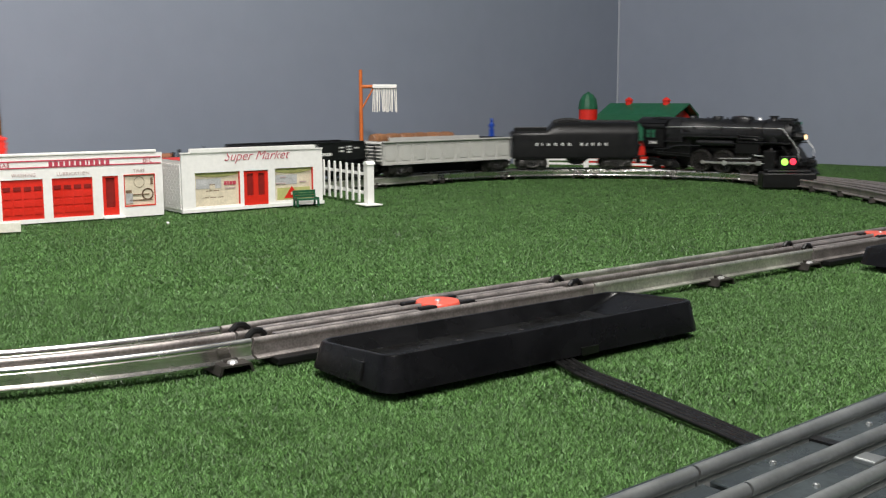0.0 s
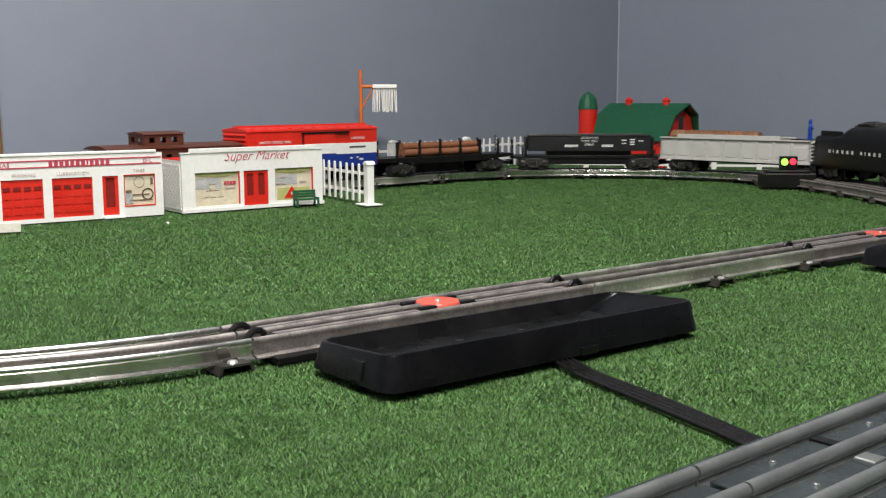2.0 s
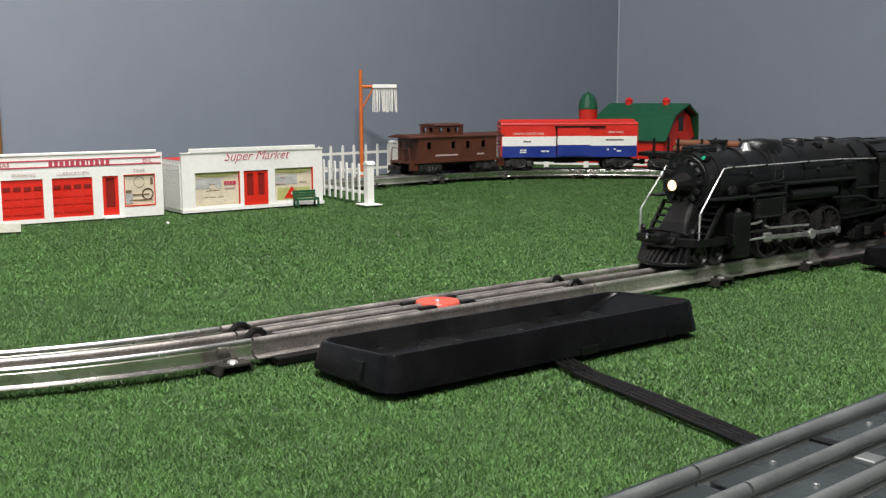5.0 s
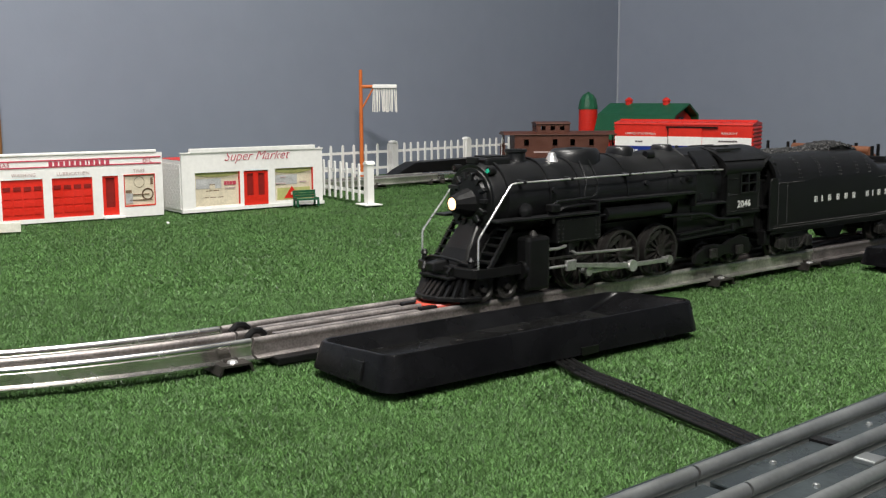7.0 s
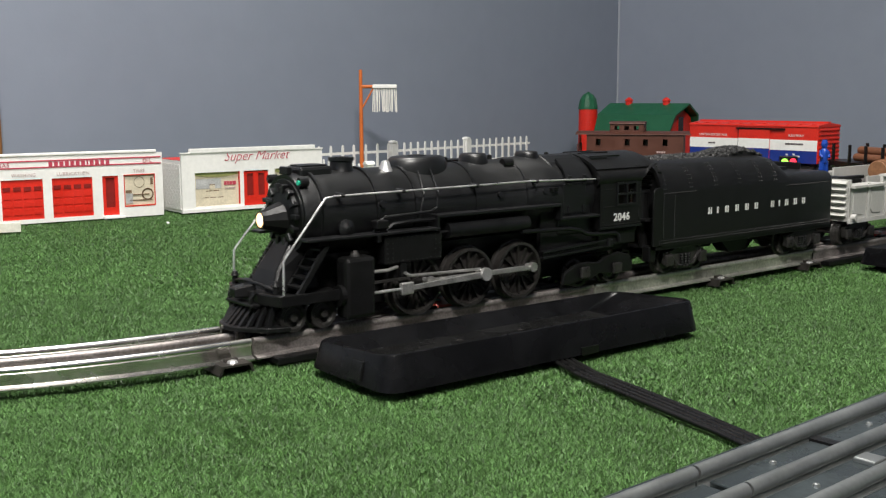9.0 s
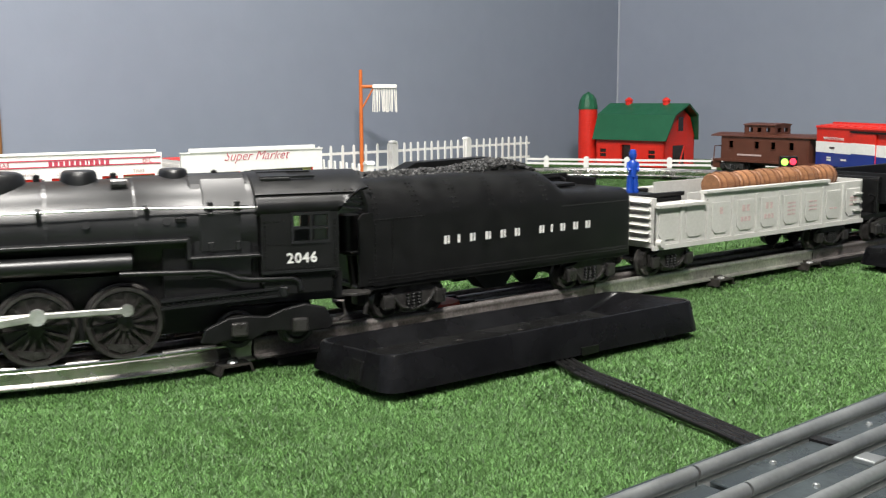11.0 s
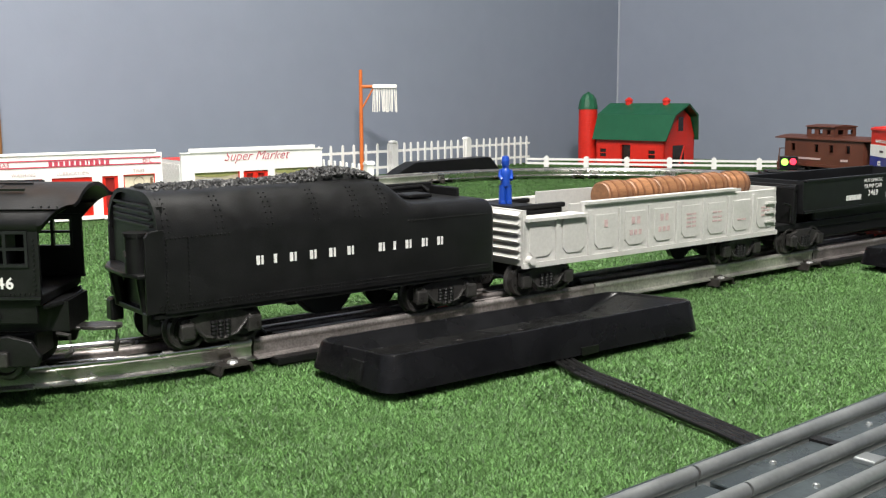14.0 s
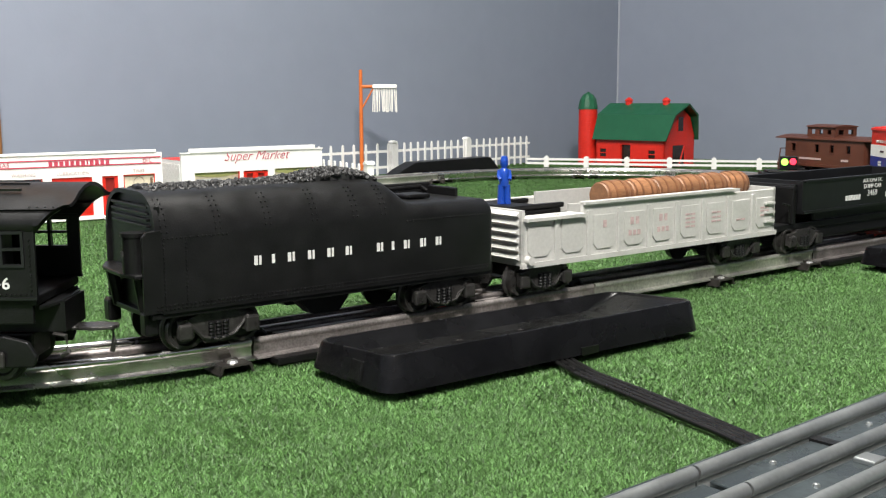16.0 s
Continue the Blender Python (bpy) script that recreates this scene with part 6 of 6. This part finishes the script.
def build_dump_car():
    th = thing("dump_car", "black toy dump car with white lettering", "toy freight car")
    L = (DUMP[1] - DUMP[0]) / 2
    part("frame_sill", box(-L, L, -0.0200, 0.0200, 0.0285, 0.0330), MATT, th, bevel=0.0006)
    part("underbody", box(-0.062, 0.062, -0.0180, 0.0180, 0.0200, 0.0410), MATT, th, bevel=0.0015)
    bl = L - 0.027
    prof = [(-0.0262, 0.0625), (-0.0262, 0.0400), (-0.0215, 0.0400), (0.0215, 0.0400), (0.0262, 0.0400), (0.0262, 0.0625), (0.0246, 0.0625), (0.0246, 0.0425), (-0.0246, 0.0425), (-0.0246, 0.0625)]
    tub = part("dump_tub", prism(prof, "x", -bl, bl), IRON, th, "glossy black dump tub", bevel=0.0004)
    for e in (-1, 1):
        part("tub_end", prism([(-0.0262, 0.0400), (0.0262, 0.0400), (0.0262, 0.0625), (-0.0262, 0.0625)], "x", e * bl - 0.001, e * bl + 0.001), IRON, tub)
        part("end_post", box(e * (bl + 0.004) - 0.002, e * (bl + 0.004) + 0.002, -0.0225, 0.0225, 0.0330, 0.0600), MATT, th, bevel=0.0006)
        part("end_post_cap", cyl((e * (bl + 0.004), -0.023, 0.058), (e * (bl + 0.004), 0.023, 0.058), 0.0022, n=10), IRON, th)
        for s in (-1, 1):
            part("stanchion", cyl((e * (L - 0.003), s * 0.018, 0.033), (e * (L - 0.003), s * 0.018, 0.0560), 0.0011, n=8), MATT, th)
            part("grab_iron", tube([(e * (bl + 0.008), s * 0.021, 0.034), (e * (bl + 0.009), s * 0.022, 0.046), (e * (bl + 0.016), s * 0.021, 0.048)], 0.0007, 6), MATT, th)
        part("end_rail", cyl((e * (L - 0.003), -0.018, 0.0555), (e * (L - 0.003), 0.018, 0.0555), 0.0010, n=8), MATT, th)
    for s in (-1, 1):
        part("top_rim", box(-bl, bl, s * 0.0262 - 0.001, s * 0.0262 + 0.0016, 0.0615, 0.0632), IRON, tub, bevel=0.0004)
        part("drop_side_rail", box(-bl, bl, s * 0.0262 - 0.0005, s * 0.0262 + 0.0012, 0.0400, 0.0418), IRON, tub)
        f = face_back if s > 0 else face_front
        y = s * 0.0264
        text("lettering", "AUTOMATIC", 0.0042, INKW, th, f(0, y, 0.0588), width=1.1)
        text("lettering", "DUMP CAR", 0.0044, INKW, th, f(0, y, 0.0545), width=1.1)
        text("lettering", "3469", 0.0062, INKW, th, f(0, y, 0.0495), width=1.1)
        bars("lettering", [0.0026] * 6, 0.0036, INKW, th, f(-s * -0.026, y, 0.0475), gap=0.0007)
        bars("lettering", [0.0026] * 5, 0.0036, INKW, th, f(-s * 0.026, y, 0.0475), gap=0.0007)
        for dx, dz in ((0.050, 0.0555), (0.050, 0.051), (0.062, 0.0565), (0.062, 0.053), (0.062, 0.0495), (0.074, 0.0545)):
            bars("lettering", [0.0030, 0.0030], 0.0018, INKW, th, f(-s * dx, y, dz))
    truck(th, 0.080)
    truck(th, -0.080)
    coupler(th, L, 1)
    coupler(th, -L, -1)
    return th


FLAT = (0.926, 1.166)


def build_flat_car():
    th = thing("log_car", "black toy flat car with upright stakes carrying logs", "toy freight car")
    L = (FLAT[1] - FLAT[0]) / 2
    part("deck", box(-L, L, -0.0215, 0.0215, 0.0330, 0.0375), MATT, th, bevel=0.0006)
    part("side_sill", prism([(-L, 0.0375), (-L, 0.0330), (-0.050, 0.0290), (0.050, 0.0290), (L, 0.0330), (L, 0.0375)], "y", 0.0215, 0.0235), MATT, th)
    part("side_sill", prism([(-L, 0.0375), (-L, 0.0330), (-0.050, 0.0290), (0.050, 0.0290), (L, 0.0330), (L, 0.0375)], "y", -0.0235, -0.0215), MATT, th)
    for x in (-0.090, -0.052, -0.016, 0.020, 0.056, 0.090):
        for s in (-1, 1):
            part("stake", prism([(x - 0.0016, 0.0340), (x + 0.0016, 0.0340), (x + 0.0012, 0.0590), (x - 0.0012, 0.0590)], "y", s * 0.0215, s * 0.0246), MATT, th)
    part("brake_stand", cyl((L - 0.004, 0.012, 0.0375), (L - 0.004, 0.012, 0.0620), 0.0010, n=8), MATT, th)
    truck(th, 0.080)
    truck(th, -0.080)
    coupler(th, L, 1)
    coupler(th, -L, -1)
    return th


def build_log():
    rng = random.Random(7)
    secs = []
    for i in range(9):
        x = -0.066 + 0.0165 * i
        secs.append([(x, (0.0050 + rng.uniform(-0.0003, 0.0003)) * math.cos(a), (0.0050 + rng.uniform(-0.0003, 0.0003)) * math.sin(a)) for a in [k * math.tau / 14 for k in range(14)]])
    ob = link("log", loft(secs), LOG, smooth=True)
    return tagged(ob, "smooth reddish brown wooden log on the flat car", "toy log", group="logs on the flat car")


BOXC = (1.1770, 1.3760)


def build_box_car():
    th = thing("box_car", "red, white and blue toy mail box car", "toy freight car")
    L = (BOXC[1] - BOXC[0]) / 2
    w, z0, z1 = 0.0268, 0.0310, 0.0790
    part("body", box(-L, L, -w, w, z0, z1), RED, th, "red box car body", bevel=0.0008)
    roof = [(-w - 0.0012, z1 - 0.001), (w + 0.0012, z1 - 0.001), (w + 0.0006, z1 + 0.0018), (0, z1 + 0.0050), (-w - 0.0006, z1 + 0.0018)]
    rf = part("roof", prism(roof, "x", -L - 0.0008, L + 0.0008), RED, th, bevel=0.0005)
    part("roof_walk", box(-L, L, -0.004, 0.004, z1 + 0.0045, z1 + 0.0062), RED, rf)
    for i in range(11):
        x = -L + 0.009 + i * (2 * L - 0.018) / 10
        for s in (-1, 1):
            part("roof_rib", box(x - 0.0006, x + 0.0006, min(s * 0.005, s * w), max(s * 0.005, s * w), z1 + 0.0020, z1 + 0.0032), RED, rf, "", None)
    for s in (-1, 1):
        ya, yb = (w, w + 0.0006) if s > 0 else (-w - 0.0006, -w)
        part("white_band", box(-L + 0.001, L - 0.001, ya, yb, 0.0475, 0.0612), WHITE, th, "white painted band")
        part("blue_band", box(-L + 0.001, L - 0.001, ya, yb, 0.0312, 0.0473), BLUE, th, "blue painted band")
        # sliding door, partly toward the car's tail half
        d0, d1 = -0.018, 0.030
        yo0, yo1 = (w + 0.0007, w + 0.0022) if s > 0 else (-w - 0.0022, -w - 0.0007)
        d = part("door", box(d0, d1, yo0, yo1, 0.0335, 0.0740), RED, th, "sliding door in three colours", bevel=0.0003)
        yy0, yy1 = (w + 0.0022, w + 0.0026) if s > 0 else (-w - 0.0026, -w - 0.0022)
        part("door_white_band", box(d0, d1, yy0, yy1, 0.0490, 0.0618), WHITE, d)
        part("door_blue_band", box(d0, d1, yy0, yy1, 0.0335, 0.0488), BLUE, d)
        part("door_track", box(-0.022, 0.052, s * (w + 0.0018) - 0.0012, s * (w + 0.0018) + 0.0012, 0.0742, 0.0762), MATT, th, "dark door track")
        # black strip on the wall paints the shade in the gap beside the door
        part("door_gap_shade", box(min(d0 - 0.0022, d0), max(d0 - 0.0022, d0), ya, yb + (0.0003 if s > 0 else 0), 0.0335, 0.0740), MATT, th)
        f = face_back if s > 0 else face_front
        y = s * (w + 0.0003)
        text("lettering", "UNITED STATES MAIL", 0.0046, INKW, th, f(-0.060 if s < 0 else 0.060, y, 0.0652), width=1.05)
        text("lettering", "RAILWAY", 0.0050, INKW, th, f(0.068 if s < 0 else -0.068, y, 0.0668), width=1.05)
        for dx, dz, bl, mt in ((-0.062, 0.0540, [0.003] * 3, INKB), (0.066, 0.0560, [0.003] * 7, INKB), (-0.068, 0.0415, [0.004, 0.004], INKW), (-0.068, 0.0385, [0.003, 0.005], INKW), (-0.036, 0.0400, [0.006, 0.005], INKW), (0.056, 0.0420, [0.003], INKW), (0.066, 0.0425, [0.003], INKW), (0.072, 0.0400, [0.006], INKW)):
            bars("lettering", bl, 0.0022, mt, th, f(dx if s < 0 else -dx, s * (w + 0.0007), dz), gap=0.0008)
    for e in (-1, 1):
        for k in range(8):
            z = z0 + 0.003 + 0.0055 * k
            part("end_rib", prism([(e * L, z), (e * (L + 0.0018), z + 0.0014), (e * (L + 0.0018), z + 0.0026), (e * L, z + 0.0040)], "y", -w + 0.002, w - 0.002), RED, th)
    part("underframe", box(-0.085, 0.085, -0.012, 0.012, 0.0240, 0.0310), MATT, th)
    part("brake_cylinder", cyl((-0.02, -0.014, 0.026), (0.012, -0.014, 0.026), 0.004, n=12), MATT, th)
    truck(th, 0.074)
    truck(th, -0.074)
    coupler(th, L, 1)
    coupler(th, -L, -1)
    return th


CABO = (1.3830, 1.5520)


def build_caboose():
    th = thing("caboose", "brown plastic toy caboose with a roof cupola", "toy freight car")
    L = (CABO[1] - CABO[0]) / 2
    bl = L - 0.016
    w, z0, z1 = 0.0248, 0.0310, 0.0640
    hs = [(x - 0.0035, x + 0.0035, 0.0165, 0.0260) for x in (0.016, 0.058, 0.084, 0.112)]
    for s in (-1, 1):
        side = part("side_wall", wall_with_holes(2 * bl, z1 - z0, hs, 0, 0.0016), BROWN, th, "brown plastic side", Matrix.Translation((-s * -bl, s * w, z0)) @ (Matrix.Rotation(math.pi, 4, "Z") if s > 0 else Matrix()))
        for h in hs:
            part("window_frame", wall_with_holes(h[1] - h[0] + 0.002, h[3] - h[2] + 0.002, [(0.001, h[1] - h[0] + 0.001, 0.001, h[3] - h[2] + 0.001)], -0.0006, 0.0004), BROWN, side, "", pose(h[0] - 0.001, 0, h[2] - 0.001))
        f = face_back if s > 0 else face_front
        bars("lettering", [0.0030] * 6 + [0.0030] * 5, 0.0024, INKF, th, f((-0.022 if s < 0 else 0.022), s * (w + 0.0002), 0.0385), gap=0.0006)
        bars("lettering", [0.0026] * 4, 0.0026, INKF, th, f((0.038 if s < 0 else -0.038), s * (w + 0.0002), 0.0385), gap=0.0006)
        part("sill", box(-bl - 0.010, bl + 0.010, s * w - 0.0012, s * w + 0.0012, z0 - 0.0024, z0 + 0.0008), BROWN, th)
    # solid near-black block paints the shade seen through the windows
    part("interior", box(-bl + 0.002, bl - 0.002, -0.010, 0.010, z0, z1 - 0.004), GLASS_SHADE, th, "dark block for the shade inside the caboose")
    for e in (-1, 1):
        part("end_wall", box(e * bl - 0.001, e * bl + 0.001, -w + 0.001, w - 0.001, z0, z1), BROWN, th)
        part("platform", box(min(e * bl, e * L), max(e * bl, e * L), -w + 0.001, w - 0.001, z0 - 0.0022, z0 + 0.0004), BROWN, th)
        for s in (-1, 1):
            part("end_railing", tube([(e * (L - 0.001), s * 0.004, z0), (e * (L - 0.001), s * 0.004, 0.0490), (e * (L - 0.001), s * 0.020, 0.0490), (e * (L - 0.001), s * 0.022, z0)], 0.0009, 6), BROWN, th)
            part("ladder_rail", cyl((e * (L - 0.002), s * 0.006, z0), (e * (L - 0.002), s * 0.006, z1), 0.0008, n=6), BROWN, th)
            part("steps", box(min(e * (bl + 0.003), e * (L - 0.001)), max(e * (bl + 0.003), e * (L - 0.001)), s * 0.0200, s * 0.0240, 0.0190, 0.0288), BROWN, th)
    roof = [(-w - 0.0022, z1 - 0.0008), (w + 0.0022, z1 - 0.0008), (w + 0.0020, z1 + 0.0006), (w * 0.55, z1 + 0.0032), (0, z1 + 0.0042), (-w * 0.55, z1 + 0.0032), (-w - 0.0020, z1 + 0.0006)]
    part("roof", prism(roof, "x", -L - 0.001, L + 0.001), BROWN, th)
    c0, c1 = -0.036, 0.012
    cp = part("cupola", wall_with_holes(c1 - c0, 0.0130, [(0.006, 0.013, 0.0035, 0.0095), (0.020, 0.027, 0.0035, 0.0095), (0.034, 0.041, 0.0035, 0.0095)], -0.0175, -0.0160), BROWN, th, "brown roof cupola", pose(c0, 0, z1 + 0.0022))
    part("cupola_wall", wall_with_holes(c1 - c0, 0.0130, [(0.006, 0.013, 0.0035, 0.0095), (0.034, 0.041, 0.0035, 0.0095)], 0.0160, 0.0175), BROWN, cp)
    for x in (0.0, c1 - c0):
        part("cupola_wall", wall_with_holes(0.035, 0.0130, [(0.005, 0.014, 0.0035, 0.0095), (0.021, 0.030, 0.0035, 0.0095)], -0.0008, 0.0008), BROWN, cp, "", pose(x, -0.0175, 0, 0, 0, 90))
    part("cupola_roof", prism([(-0.0195, 0.0128), (0.0195, 0.0128), (0.0185, 0.0142), (0, 0.0160), (-0.0185, 0.0142)], "x", -0.002, c1 - c0 + 0.002), BROWN, cp)
    part("underframe", box(-0.06, 0.06, -0.011, 0.011, 0.0240, 0.0310), MATT, th)
    truck(th, 0.050)
    truck(th, -0.050)
    coupler(th, L, 1)
    coupler(th, -L, -1)
    return th


# ---- build, largest first ----
build_room()
build_ground()
build_track()
build_siding()
build_near_track()
BIN_POSE = pose(0.0358, 0.4930, 0, 0, 0, 37.6)
first_bin = unloading_bin(BIN_POSE)
copy_thing(first_bin, pose(0.0345 + 0.3515, 0.4930 + 0.2785, 0, 0, 0, 38))
build_supermarket()
build_gas_station()
build_barn()
build_fences()
build_telltale()
build_switch_box()
loco, loco_parts = build_loco()
tender = build_tender()
gondola = build_gondola()
dump_car = build_dump_car()
log_car = build_flat_car()
box_car = build_box_car()
caboose = build_caboose()
barrel = build_barrel()
barrels = [barrel] + [copy_thing(barrel, Matrix()) for _ in range(5)]
figurine = build_figure()
log_piece = build_log()
logs = [log_piece] + [copy_thing(log_piece, Matrix()) for _ in range(2)]
build_cable()
build_bench()
build_small_things()
build_turf()


def motions():
    """The train runs round the back curve, past the camera, slows and stops."""
    times = [i / 10 for i in range(161)]

    def ride(thing_ob, a, b, local=None):
        walk(thing_ob, [(t, car_pose(t, a, b) @ local if local is not None else car_pose(t, a, b)) for t in times])
    def slack(t):
        a, b = min(max((t - 9.2) / 2.1, 0), 1), min(max((t - 13.2) / 0.9, 0), 1)
        return 0.0032 * a * a * (3 - 2 * a) + 0.0045 * b * b * (3 - 2 * b)
    walk(loco, [(t, car_pose(t, LOCO_A - slack(t), LOCO_B - slack(t))) for t in times])
    gm = (GON[0] + GON[1]) / 2
    tm = (TEND[0] + TEND[1]) / 2
    ride(tender, 0.281, 2 * tm - 0.281)
    ride(gondola, 0.4765, 2 * gm - 0.4765)
    for ob, span, k in ((dump_car, DUMP, 0.080), (log_car, FLAT, 0.080), (box_car, BOXC, 0.074), (caboose, CABO, 0.050)):
        c = (span[0] + span[1]) / 2
        ride(ob, c - k, c + k)
    for i, ob in enumerate(barrels):
        ride(ob, 0.4765, 2 * gm - 0.4765, pose(0.016 - 0.0231 * i, 0.0010, 0.0614, 37 * i))
    ride(figurine, 0.4765, 2 * gm - 0.4765, pose(0.1000, -0.0020, 0.0613, 0, 0, 60))
    fm = (FLAT[0] + FLAT[1]) / 2
    for ob, y, z in zip(logs, (-0.0054, 0.0054, 0.0), (0.0428, 0.0428, 0.0515)):
        ride(ob, fm - 0.080, fm + 0.080, pose(0, y, z))
    # driving gear: half as long between rows while the train is fast
    fine = [i / 15 for i in range(241)]
    zc = ZR + DR
    for kind, ob, x, s in loco_parts:
        rows = []
        for t in fine:
            a = -(head(t) - head(16)) / DR + (5.25 if s > 0 else 6.82)
            cx, cz = CRANK * math.cos(a), -CRANK * math.sin(a)
            if kind == "wheel":
                m = pose(x, s * 0.0160, zc, 0, math.degrees(a), 0)
            elif kind == "rod":
                m = pose(cx, s * 0.0160, zc + cz)
            else:
                reach = math.sqrt(0.0500 ** 2 - cz ** 2)
                if kind == "main":
                    m = pose(DRIVERS[1] + cx, s * 0.0160, zc + cz, 0, math.degrees(math.atan2(cz, reach)), 0)
                else:
                    m = pose(DRIVERS[1] + cx + reach, s * 0.0160, zc)
            rows.append((t, m))
        walk(ob, rows)


motions()
